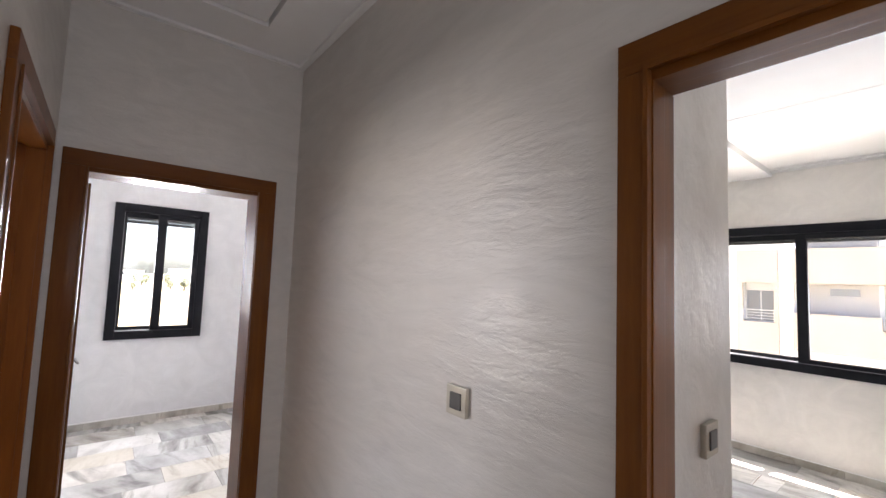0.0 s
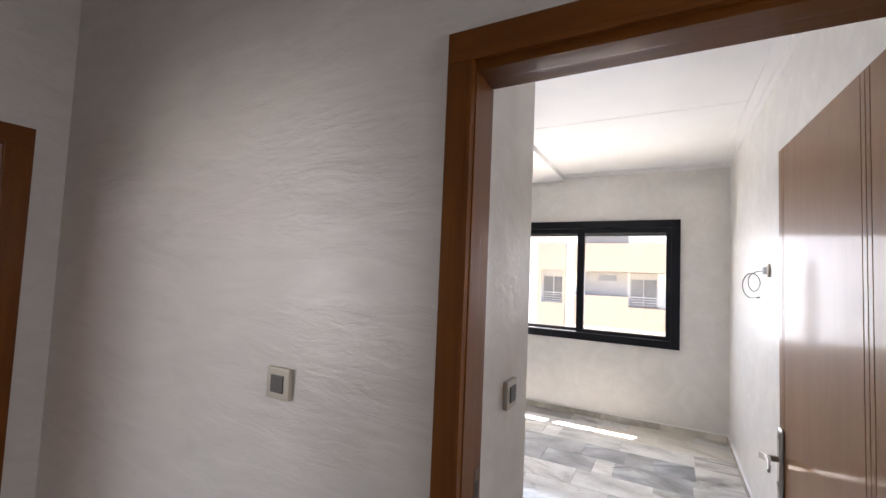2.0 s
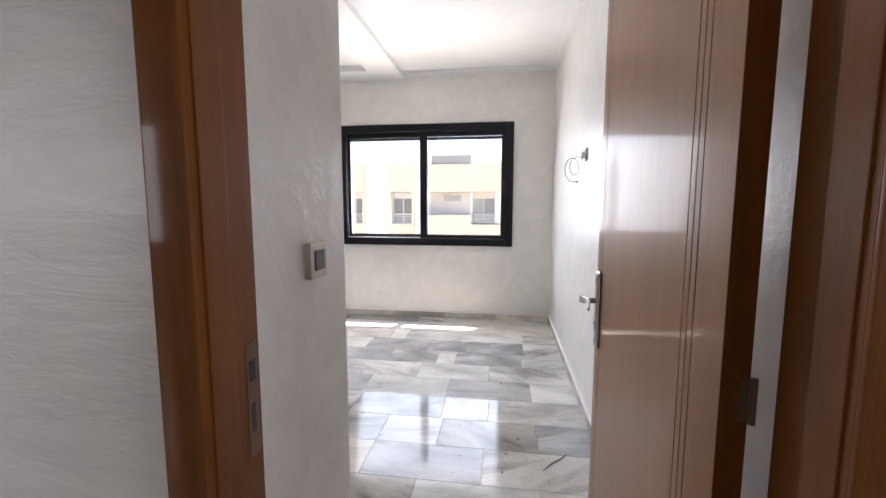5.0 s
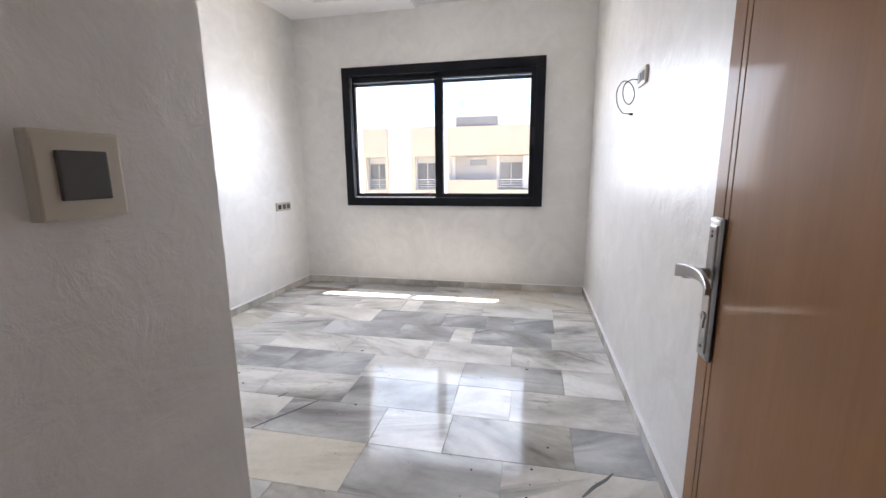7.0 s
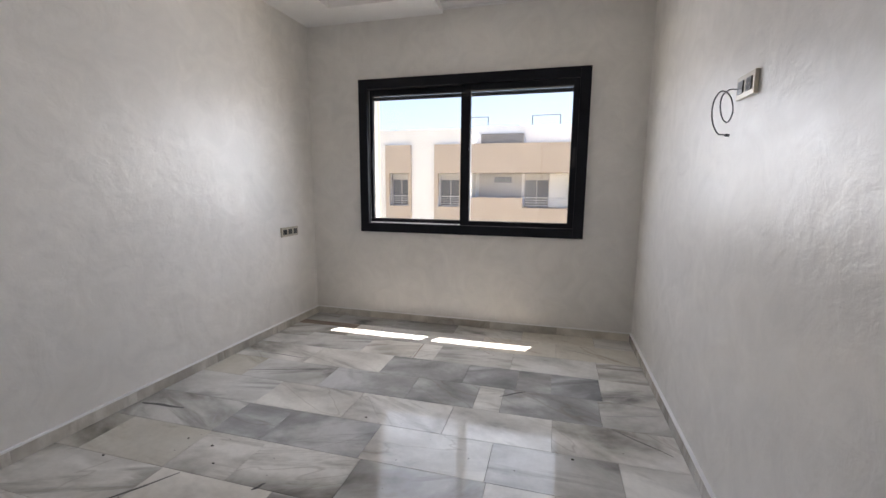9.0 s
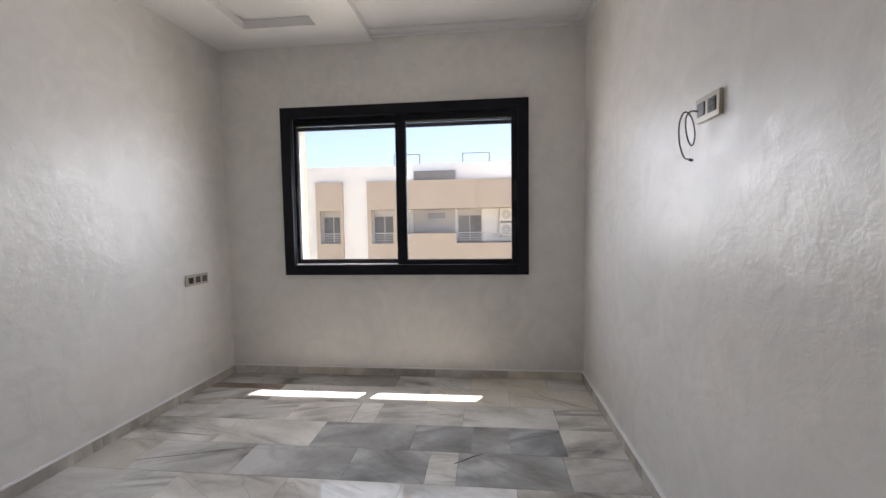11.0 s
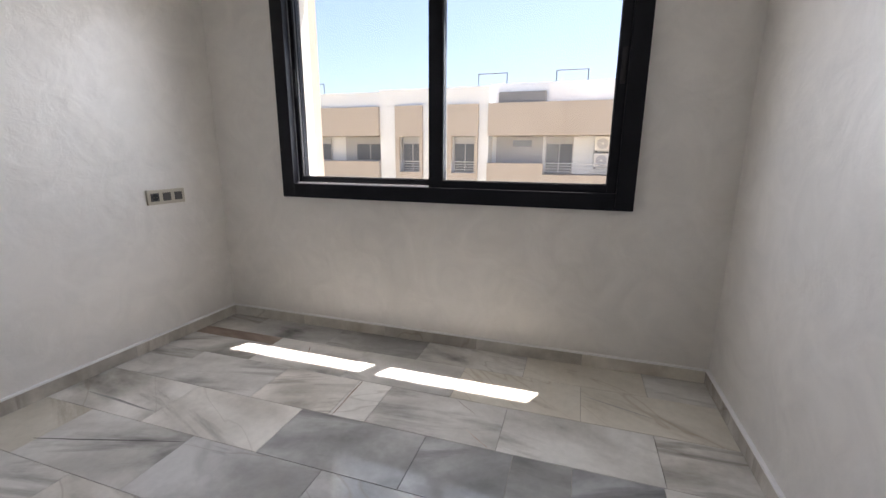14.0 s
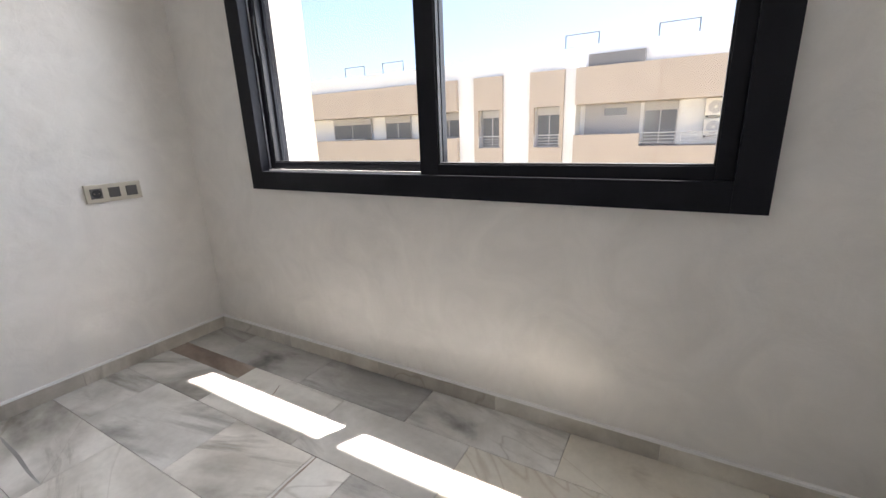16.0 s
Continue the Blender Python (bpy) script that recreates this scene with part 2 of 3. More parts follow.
FIELD = material("dry_field", (0.30, 0.24, 0.13), 0.95)
link(FIELD, ramp(FIELD, grain(FIELD, coords(FIELD), 0.05, 8), ((0.3, (0.16, 0.14, 0.08)), (0.55, (0.26, 0.21, 0.13)), (0.8, (0.33, 0.28, 0.19)))), bsdf(FIELD, "Base Color"))
# leaf greens lightened to paint in the haze of distance
LEAVES = material("hazed_foliage", (0.06, 0.09, 0.04), 0.9)
link(LEAVES, ramp(LEAVES, grain(LEAVES, coords(LEAVES), 1.2, 5), ((0.3, (0.11, 0.13, 0.08)), (0.7, (0.20, 0.21, 0.14)))), bsdf(LEAVES, "Base Color"))
BARK = material("bark", (0.10, 0.075, 0.05), 0.9)


# ---------------------------------------------------------------- mesh helpers
def add_box(bm, x0, x1, y0, y1, z0, z1, bevel=0.0, m=None):
    lo = (min(x0, x1), min(y0, y1), min(z0, z1))
    hi = (max(x0, x1), max(y0, y1), max(z0, z1))
    v = [bm.verts.new((hi[0] if i & 1 else lo[0], hi[1] if i & 2 else lo[1], hi[2] if i & 4 else lo[2])) for i in range(8)]
    faces = [bm.faces.new([v[i] for i in f]) for f in ((0, 2, 3, 1), (4, 5, 7, 6), (0, 1, 5, 4), (2, 6, 7, 3), (0, 4, 6, 2), (1, 3, 7, 5))]
    if bevel:
        edges = list({e for f in faces for e in f.edges})
        made = bmesh.ops.bevel(bm, geom=edges, offset=bevel, segments=2, affect="EDGES", profile=0.7)
        v = list({w for f in made["faces"] for w in f.verts} | {w for w in v if w.is_valid})
    if m is not None:
        bmesh.ops.transform(bm, matrix=m, verts=v)
    return v


def add_rod(bm, a, b, r, sides=10, r2=None):
    a, b = Vector(a), Vector(b)
    m = Matrix.Translation((a + b) / 2) @ (b - a).to_track_quat("Z", "Y").to_matrix().to_4x4()
    bmesh.ops.create_cone(bm, cap_ends=True, segments=sides, radius1=r, radius2=r if r2 is None else r2, depth=(b - a).length, matrix=m)


def mesh_of(bm, name, mat, smooth=False):
    bm.normal_update()
    me = bpy.data.meshes.new(name)
    bm.to_mesh(me)
    bm.free()
    me.materials.append(mat)
    if smooth:
        for p in me.polygons:
            p.use_smooth = True
    return me


def boxes(*list_of):
    bm = bmesh.new()
    for b in list_of:
        add_box(bm, *b)
    return bm


def part(name, bm, mat, parent, label="", smooth=False):
    """One mesh object under a thing or a part."""
    ob = new(name, mesh_of(bm, name, mat, smooth))
    ob.parent = parent
    if label:
        ob["label"] = label
    return ob


def thing(name, label, category, m=None, group=""):
    ob = new(name)
    if m is not None:
        ob.matrix_world = m
    return tagged(ob, label, category, group)


def setting(name, bm, mat, label, category):
    return tagged(new(name, mesh_of(bm, name, mat)), label, category, kind="structure")


def pieces_around(x0, x1, y0, y1, z0, z1, holes, axis):
    """Boxes of a wall with rectangular holes (a0, a1, z0, z1), given along the wall's length."""
    out = []
    at = (x0 if axis == "x" else y0)
    end = (x1 if axis == "x" else y1)

    def put(a, b, c, d):
        if b - a > 1e-4 and d - c > 1e-4:
            out.append((a, b, y0, y1, c, d) if axis == "x" else (x0, x1, a, b, c, d))
    for a, b, c, d in sorted(holes):
        put(at, a, z0, z1)
        put(a, b, z0, c)
        put(a, b, d, z1)
        at = b
    put(at, end, z0, z1)
    return out


# ---------------------------------------------------------------- plan
H = 2.83            # clear height
XH = 0.866          # hall face of the bedroom wall
XR = 1.482          # bedroom face of the thick wall beside the door
XW = 5.2            # inside face of the window wall
YR = -0.75          # bedroom wall along the door side
YS = 0.234          # side of the recess behind the door
YD = 2.213          # end wall of the hall
XL = -0.165         # opposite hall wall
YF = 5.30           # far wall of the second room
HB = -2.2           # end of the hall behind
D1 = (-0.618, 0.218)  # rough opening to the bedroom
TOP = 2.065
WIN = (-0.255, 1.675, 0.925, 2.21)  # opening in the window wall: y, y, z, z


def left_wall_y(x):
    return 2.262 + 0.036 * (XW - x)


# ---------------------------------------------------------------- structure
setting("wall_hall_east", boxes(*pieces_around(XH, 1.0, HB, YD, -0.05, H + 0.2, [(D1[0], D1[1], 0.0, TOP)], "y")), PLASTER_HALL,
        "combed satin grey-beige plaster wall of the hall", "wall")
setting("wall_closet", boxes((1.0, XR, YS, 2.5, -0.05, H + 0.2)), PLASTER, "thick satin plaster wall beside the bedroom door", "wall")
setting("wall_south", boxes((1.0, XW, YR - 0.15, YR, -0.05, H + 0.2)), PLASTER, "satin pearl-grey plaster bedroom wall with trowel marks", "wall")
bm = bmesh.new()
v = [bm.verts.new(p) for z in (-0.05, H + 0.2) for p in ((XR - 0.02, left_wall_y(XR), z), (XW, left_wall_y(XW), z), (XW, 2.52, z), (XR - 0.02, 2.52, z))]
for f in ((0, 1, 5, 4), (1, 2, 6, 5), (2, 3, 7, 6), (3, 0, 4, 7), (4, 5, 6, 7), (3, 2, 1, 0)):
    bm.faces.new([v[i] for i in f])
setting("wall_north", bm, PLASTER, "satin pearl-grey plaster bedroom wall catching window light", "wall")
setting("wall_window", boxes(*pieces_around(XW, XW + 0.25, -1.2, 2.9, -0.05, H + 0.4, [WIN], "y")), PLASTER,
        "satin grey-beige plaster wall under and around the window", "wall")
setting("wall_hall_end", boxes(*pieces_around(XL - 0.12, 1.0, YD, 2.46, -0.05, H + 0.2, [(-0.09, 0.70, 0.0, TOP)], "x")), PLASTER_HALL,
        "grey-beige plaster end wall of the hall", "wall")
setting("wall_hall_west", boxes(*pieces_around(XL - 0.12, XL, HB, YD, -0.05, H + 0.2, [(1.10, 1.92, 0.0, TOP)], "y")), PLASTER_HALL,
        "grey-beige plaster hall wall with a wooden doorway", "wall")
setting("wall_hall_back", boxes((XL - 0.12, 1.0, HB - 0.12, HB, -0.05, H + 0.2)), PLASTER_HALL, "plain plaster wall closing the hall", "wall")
# second room
setting("wall_room_far", boxes(*pieces_around(-0.6, 2.4, YF, YF + 0.25, -0.05, H + 0.2, [(0.14, 0.89, 0.93, 2.24)], "x")), WHITE_WALL,
        "white plaster far wall of the second room", "wall")
setting("wall_room_west", boxes((-0.72, -0.6, 2.46, YF + 0.25, -0.05, H + 0.2)), WHITE_WALL, "white plaster side wall of the second room", "wall")
setting("wall_room_east", boxes((2.4, 2.52, 2.52, YF + 0.25, -0.05, H + 0.2)), WHITE_WALL, "white plaster side wall of the second room", "wall")
setting("wall_room_near", boxes((-0.72, XL - 0.12, 2.46, 2.58, -0.05, H + 0.2), (1.0, 2.52, 2.521, 2.58, -0.05, H + 0.2)), WHITE_WALL, "white plaster near wall of the second room", "wall")
# third room, behind the hall's other door
setting("wall_side_room", boxes(*pieces_around(-3.2, -3.0, 0.3, 4.4, -0.05, H + 0.2, [(2.3, 3.9, 0.85, 2.2)], "y"), (-3.2, XL - 0.12, 0.18, 0.3, -0.05, H + 0.2),
        (-3.2, -0.72, 4.4, 4.52, -0.05, H + 0.2)), WHITE_WALL, "white plaster walls of a side room", "wall")

# ceilings
HC = H + 0.2
setting("ceiling_bedroom", boxes(
    (1.0, 3.426, YR, 0.95, H, HC), (3.434, XW, YR, 0.95, H, HC), (3.42, 3.44, YR, 0.95, H + 0.02, HC - 0.004),
    (1.0, XW, 0.934, 1.27, H - 0.055, HC + 0.01), (1.0, XW, 1.84, 2.5, H - 0.055, HC + 0.01), (4.86, XW, 1.27, 1.84, H - 0.055, HC + 0.01),
    (1.0, 2.3, 1.27, 1.84, H - 0.055, HC + 0.01), (2.3, 4.86, 1.27, 1.84, H + 0.01, HC),
    (XW - 0.11, XW, YR, 0.932, H - 0.012, H - 0.001), (1.0, XW - 0.112, YR, YR + 0.09, H - 0.012, H - 0.001),
    (XW - 0.03, XW, YR, 0.932, H - 0.026, H - 0.013), (1.0, XW - 0.03, YR, YR + 0.03, H - 0.026, H - 0.013)), CEILING,
    "white plasterboard ceiling with a lowered strip and shadow gaps", "ceiling")
setting("ceiling_hall", boxes(
    (XL, 0.11, HB, YD, H, HC), (0.575, XH, HB, YD, H, HC), (0.11, 0.575, 1.915, YD, H, HC), (0.11, 0.575, HB, -1.4, H, HC),
    (0.11, 0.575, -1.4, 1.915, H + 0.045, HC), (0.125, 0.56, -1.38, 1.90, H + 0.012, H + 0.05),
    (XH - 0.035, XH, HB, YD, H - 0.014, H - 0.001), (XL, XH - 0.036, YD - 0.035, YD, H - 0.014, H - 0.001)), CEILING,
    "white hall ceiling with a recessed panel and dark shadow gap", "ceiling")
setting("ceiling_rooms", boxes((-0.72, 2.52, 2.46, YF, H, HC), (-3.2, XL - 0.12, 0.2, 2.46, H, HC), (-3.2, -0.72, 2.46, 4.5, H, HC + 0.002)), CEILING, "plain white room ceilings", "ceiling")

# floor slab, tiles at the end of the file
floor = setting("floor", boxes((-3.3, XW + 0.2, HB - 0.1, YF + 0.2, -0.3, -0.006)), JOINT, "polished white and grey marble tile floor", "floor")

# skirting
def skirting(name, x0, x1, y0, y1):
    """Pale strip on top that paints in the lit edge, marble pieces 60 cm long below it."""
    bm = bmesh.new()
    # white strip: the light caught by the top edge, put in as colour
    add_box(bm, x0, x1, y0, y1, 0.0662, 0.077, 0.003)
    ob = setting(name, bm, CEILING, "low marble skirting, its lit top edge painted as a pale line", "baseboard")
    along_x = x1 - x0 > y1 - y0
    a, b = (x0, x1) if along_x else (y0, y1)
    while a < b - 0.005:
        c = b if b - a < 0.75 else a + 0.60
        bm = bmesh.new()
        if along_x:
            add_box(bm, a + 0.0006, c - 0.0006, y0, y1, 0.0005, 0.066, 0.0015)
        else:
            add_box(bm, x0, x1, a + 0.0006, c - 0.0006, 0.0005, 0.066, 0.0015)
        part("skirting_piece", bm, M_SKIRT, ob)
        a = c
    return ob


skirting("baseboard_window", XW - 0.013, XW, YR + 0.014, left_wall_y(XW) - 0.002)
skirting("baseboard_south", 1.02, XW, YR, YR + 0.016)
sk = skirting("baseboard_north", 0, 3.72, -0.016, 0)
sk.matrix_world = Matrix.Translation((XR + 0.005, left_wall_y(XR), 0)) @ Matrix.Rotation(-math.atan(0.036), 4, "Z")
skirting("baseboard_closet", XR, XR + 0.013, YS, left_wall_y(XR) - 0.02)
skirting("baseboard_recess", 1.03, XR + 0.013, YS - 0.013, YS)
skirting("baseboard_hall", XH - 0.013, XH, 0.262, YD)
skirting("baseboard_far_room", -0.6, 2.4, YF - 0.013, YF)


# ---------------------------------------------------------------- doors
def door_surround(name, width, depth, label, mat_head, board=0.065):
    """Lining and casing of a doorway: local x across the opening from its middle, y into the wall from the hall face."""
    d = thing(name, label, "door frame")
    d["kind"] = "structure"
    half = width / 2
    for s in (-1, 1):
        bm = bmesh.new()
        add_box(bm, s * half, s * (half + 0.034), -0.004, 0.05, 0, TOP - 0.03, 0.002)
        part("jamb", bm, FRAME_WOOD, d)
        bm = bmesh.new()
        add_box(bm, s * (half + 0.012), s * (half + 0.036), 0.05, depth, 0, TOP - 0.02, 0.002)
        part("rebate", bm, FRAME_WOOD, d)
        bm = bmesh.new()
        add_box(bm, s * (half + 0.003), s * (half + 0.003 + board), -0.018, -0.0005, 0, 2.055, 0.003)
        add_box(bm, s * (half + 0.003), s * (half + 0.014), -0.023, -0.016, 0, 2.055, 0.002)
        part("casing", bm, FRAME_WOOD, d)
    bm = bmesh.new()
    add_box(bm, -half - 0.034, half + 0.034, -0.004, 0.05, TOP - 0.03, TOP, 0.002)
    part("head_jamb", bm, mat_head, d)
    bm = bmesh.new()
    add_box(bm, -half - 0.034, half + 0.034, 0.05, depth, TOP - 0.018, TOP, 0.002)
    part("head_rebate", bm, mat_head, d)
    bm = bmesh.new()
    add_box(bm, -half - 0.003 - board, half + 0.003 + board, -0.018, -0.0005, 2.0555, 2.126, 0.003)
    add_box(bm, -half - 0.014, half + 0.014, -0.023, -0.016, 2.053, 2.066, 0.002)
    part("head_casing", bm, mat_head, d)
    return d


def lever_handle(parent, x, z, side, out):
    """Long backplate with a bent lever, a key cylinder and screws. side: way the lever points along x; out: face direction along y."""
    y = lambda d: out * d
    bm = bmesh.new()
    add_box(bm, x - 0.021, x + 0.021, y(0.0), y(0.008), z - 0.12, z + 0.12, 0.006)
    plate = part("handle_plate", bm, STEEL, parent, "long satin nickel backplate", True)
    bm = bmesh.new()
    add_box(bm, x - 0.012, x + 0.012, y(0.006), y(0.011), z - 0.108, z + 0.108, 0.003)
    part("raised_strip", bm, STEEL, plate)
    bm = bmesh.new()
    add_rod(bm, (x, y(0.006), z + 0.028), (x, y(0.05), z + 0.028), 0.009, 16)
    steps = 9
    ring = []
    for i in range(steps + 1):
        u = i / steps
        cx = x + side * (-0.012 + 0.125 * u)
        cy = y(0.052 - 0.010 * math.sin(u * math.pi) + 0.006 * u)
        cz = z + 0.030 + 0.010 * math.sin(u * math.pi * 0.9) - 0.006 * u
        hw, ht = 0.0052 - 0.0012 * u, 0.0110 - 0.0065 * u
        ring.append([bm.verts.new((cx, cy + a * hw, cz + b * ht)) for a, b in ((-0.8, -1), (0.8, -1), (1, -0.8), (1, 0.8), (0.8, 1), (-0.8, 1))])
    for a, b in zip(ring, ring[1:]):
        for k in range(6):
            bm.faces.new((a[k], a[(k + 1) % 6], b[(k + 1) % 6], b[k]))
    bm.faces.new(ring[0][::-1])
    bm.faces.new(ring[-1])
    bmesh.ops.recalc_face_normals(bm, faces=bm.faces)
    part("lever", bm, STEEL, plate, "curved flat nickel lever")
    bm = bmesh.new()
    add_rod(bm, (x, y(0.006), z - 0.045), (x, y(0.0135), z - 0.045), 0.0085, 16)
    add_box(bm, x - 0.004, x + 0.004, y(0.006), y(0.013), z - 0.066, z - 0.045)
    part("key_cylinder", bm, STEEL, plate)
    bm = bmesh.new()
    add_box(bm, x - 0.001, x + 0.001, y(0.0132), y(0.0139), z - 0.050, z - 0.040)
    part("keyhole", bm, DARK, plate, "narrow dark keyhole slot")
    for dz in (0.098, -0.098, 0.090):
        bm = bmesh.new()
        add_rod(bm, (x, y(0.009), z + dz), (x, y(0.0125), z + dz), 0.0028, 8)
        part("screw", bm, BRASS, plate)


def door_leaf(name, label, m, width=0.70, face=1):
    """Local x from the hinge edge to the latch edge; the face with the grooves looks along +y * face."""
    d = thing(name, label, "door", m)
    d["kind"] = "structure"
    t = 0.042
    grooves = [0.092, 0.112, 0.132, width - 0.036, width - 0.052]
    cuts = [0.0] + sorted(grooves) + [width]
    bm = bmesh.new()
    add_box(bm, 0, width, -0.004 * face, -(t - 0.004) * face, 0.008, 2.022)
    for a, b in zip(cuts, cuts[1:]):
        for f0, f1 in ((-0.0045, 0.0), (-t, -t + 0.0045)):
            add_box(bm, a + (0.0015 if a else 0), b - (0.0015 if b < width else 0), f0 * face, f1 * face, 0.008, 2.022, 0.0007)
    part("door_panel", bm, LEAF_WOOD, d)
    for g in grooves:
        # near-black strip at the groove's bottom paints its shadow
        part("groove", boxes((g - 0.0016, g + 0.0016, -0.0039 * face, -0.0030 * face, 0.010, 2.020)), GROOVE, d, "dark groove line, its shadow put in as colour")
    bm = bmesh.new()
    add_box(bm, -0.0015, -0.0002, -t * face, 0.0 * face, 0.008, 2.022)
    part("edge_band", bm, FRAME_WOOD, d, "red-brown lipping on the door edge")
    for z in (0.26, 1.065, 1.875):
        bm = bmesh.new()
        add_rod(bm, (-0.008, -(t + 0.002) * face, z - 0.036), (-0.008, -(t + 0.002) * face, z + 0.036), 0.005, 12)
        add_box(bm, -0.0035, -0.0016, -(t - 0.002) * face, -0.026 * face, z - 0.034, z + 0.034)
        part("hinge", bm, BRONZE, d, "dark metal butt hinge")
    lever_handle(d, width - 0.030, 1.030, -1, face)
    lever_handle_back = bmesh.new()
    add_box(lever_handle_back, width - 0.056, width - 0.014, -t * face, -(t + 0.008) * face, 0.91, 1.15, 0.004)
    part("back_plate", lever_handle_back, STEEL, d)
    return d


s1 = door_surround("door_1_frame", 0.762, 0.125, "varnished red-brown wooden door surround in the hall", FRAME_WOOD_X)
s1.matrix_world = pose(XH, -0.20, 0, 0, 0, -90)
strike = part("strike_plate", boxes((-0.3925, -0.3915, 0.088, 0.118, 0.945, 1.135)), BRONZE, s1, "dull brown strike plate let into the jamb")
for z0, z1, y0, y1 in ((1.071, 1.106, 0.093, 0.110), (0.985, 1.034, 0.096, 0.106)):
    part("latch_hole", boxes((-0.3916, -0.3911, y0, y1, z0, z1)), DARK, strike, "dark latch hole")
s2 = door_surround("door_2_frame", 0.706, 0.25, "varnished red-brown wooden surround of the open end door", FRAME_WOOD_X, 0.09)
s2.matrix_world = pose(0.304, YD, 0, 0, 0, 0)
s3 = door_surround("door_3_frame", 0.75, 0.13, "varnished red-brown wooden surround of the side doorway", FRAME_WOOD_X)
s3.matrix_world = pose(XL, 1.51, 0, 0, 0, 90)
door_leaf("door_1", "glossy tan veneered door with dark grooves, standing open", pose(1.027, -0.537, 0, 0, 0, 2.55), 0.70, 1)
door_leaf("door_2", "brown veneered door standing open into the second room", pose(-0.045, 2.47, 0, 0, 0, 95.5), 0.68, -1)
door_leaf("door_3", "brown veneered door standing open into the side room", pose(-0.31, 1.12, 0, 0, 0, 187), 0.72, -1)


# ---------------------------------------------------------------- windows
def sliding_window(name, label, y0, y1, z0, z1, m, shutter_drop=0.09, trim=0.055):
    """Local: x outwards from the wall's inside face, y across, z up. Two sashes on two tracks, roller shutter above."""
    w = thing(name, label, "window", m)
    w["kind"] = "structure"
    a, b = -0.045, 0.07
    bm = bmesh.new()
    for lim in ((y0 - trim, y0 + 0.03, z0 - trim, z1 + trim), (y1 - 0.03, y1 + trim, z0 - trim, z1 + trim),
                (y0 + 0.03, y1 - 0.03, z0 - trim, z0 + 0.03), (y0 + 0.03, y1 - 0.03, z1 - 0.03, z1 + trim)):
        add_box(bm, a, -0.001, *lim, 0.003)
    for lim in ((y0, y0 + 0.03, z0, z1), (y1 - 0.03, y1, z0, z1), (y0 + 0.03, y1 - 0.03, z0, z0 + 0.03), (y0 + 0.03, y1 - 0.03, z1 - 0.03, z1)):
        add_box(bm, 0.0, b, *lim)
    part("window_frame", bm, ALU, w)
    bm = bmesh.new()
    add_box(bm, -0.004, 0.002, (y0 + y1) / 2 + 0.052, y1 - 0.03, z0 + 0.03, z0 + 0.038)
    part("track", bm, TRACK, w, "aluminium sliding track, coloured pale for the light on it")
    mid = (y0 + y1) / 2
    bm = bmesh.new()
    add_box(bm, 0.003, 0.007, y1 - 0.034, y1 - 0.0302, z0 + 0.04, z1 - 0.04)
    add_box(bm, 0.046, 0.049, y1 - 0.038, y1 - 0.0302, z0 + 0.04, z1 - 0.04)
    part("brush_seal", bm, SEAL, w, "thin grey brush seal beside the sash")
    for s0, s1, x0, sl, sr in ((y0 + 0.03, mid + 0.05, -0.026, 0.044, 0.078), (mid - 0.03, y1 - 0.03, 0.014, 0.05, 0.022)):
        sash = bmesh.new()
        rail, head = 0.038, 0.05
        for lim in ((s0, s0 + sl, z0 + 0.03, z1 - 0.032), (s1 - sr, s1, z0 + 0.03, z1 - 0.032),
                    (s0 + sl, s1 - sr, z0 + 0.03, z0 + 0.03 + rail), (s0 + sl, s1 - sr, z1 - 0.032 - head, z1 - 0.032)):
            add_box(sash, x0, x0 + 0.03, *lim, 0.002)
        sash = part("sash", sash, ALU, w)
        gk = bmesh.new()
        q = (s0 + sl, s1 - sr, z0 + 0.03 + rail, z1 - 0.032 - head)
        for lim in ((q[0], q[0] + 0.006, q[2], q[3]), (q[1] - 0.006, q[1], q[2], q[3]), (q[0], q[1], q[2], q[2] + 0.006), (q[0], q[1], q[3] - 0.006, q[3])):
            add_box(gk, x0 + 0.006, x0 + 0.024, *lim)
        part("gasket", gk, RUBBER, sash)
        pane = part("pane", boxes((x0 + 0.012, x0 + 0.018, q[0] + 0.003, q[1] - 0.003, q[2] + 0.003, q[3] - 0.003)), GLASS, sash)
        pane.visible_shadow = False
        latch = bmesh.new()
        side = s0 + 0.02 if x0 < 0 else s1 - 0.012
        add_box(latch, x0 - 0.006, x0 + 0.001, side - 0.011, side + 0.011, (z0 + z1) / 2 - 0.10, (z0 + z1) / 2 + 0.06, 0.003)
        part("latch", latch, RUBBER, sash, "black recessed sash latch")
    bm = bmesh.new()
    n = int(shutter_drop / 0.038) + 1
    for k in range(n + 2):
        zz = z1 - shutter_drop + k * 0.038
        if zz + 0.034 > z1 + 0.05:
            break
        add_box(bm, 0.10, 0.114, y0 + 0.01, y1 - 0.01, zz, zz + 0.035, 0.004)
    part("roller_shutter", bm, SHUTTER, w, "raised dark roller shutter slats")
    bm = bmesh.new()
    for s0, s1 in ((y0 - 0.001, y0 + 0.025), (y1 - 0.025, y1 + 0.001)):
        add_box(bm, 0.09, 0.13, s0, s1, z0, z1)
    part("shutter_guide", bm, ALU, w)
    return w


sliding_window("window_1", "wide black aluminium sliding window, both panes shut", WIN[0], WIN[1], WIN[2], WIN[3], pose(XW, 0, 0), 0.11)
sliding_window("window_2", "narrow dark grey aluminium sliding window", -0.89, -0.14, 0.93, 2.24, pose(0, YF, 0, 0, 0, 90), 0.14)

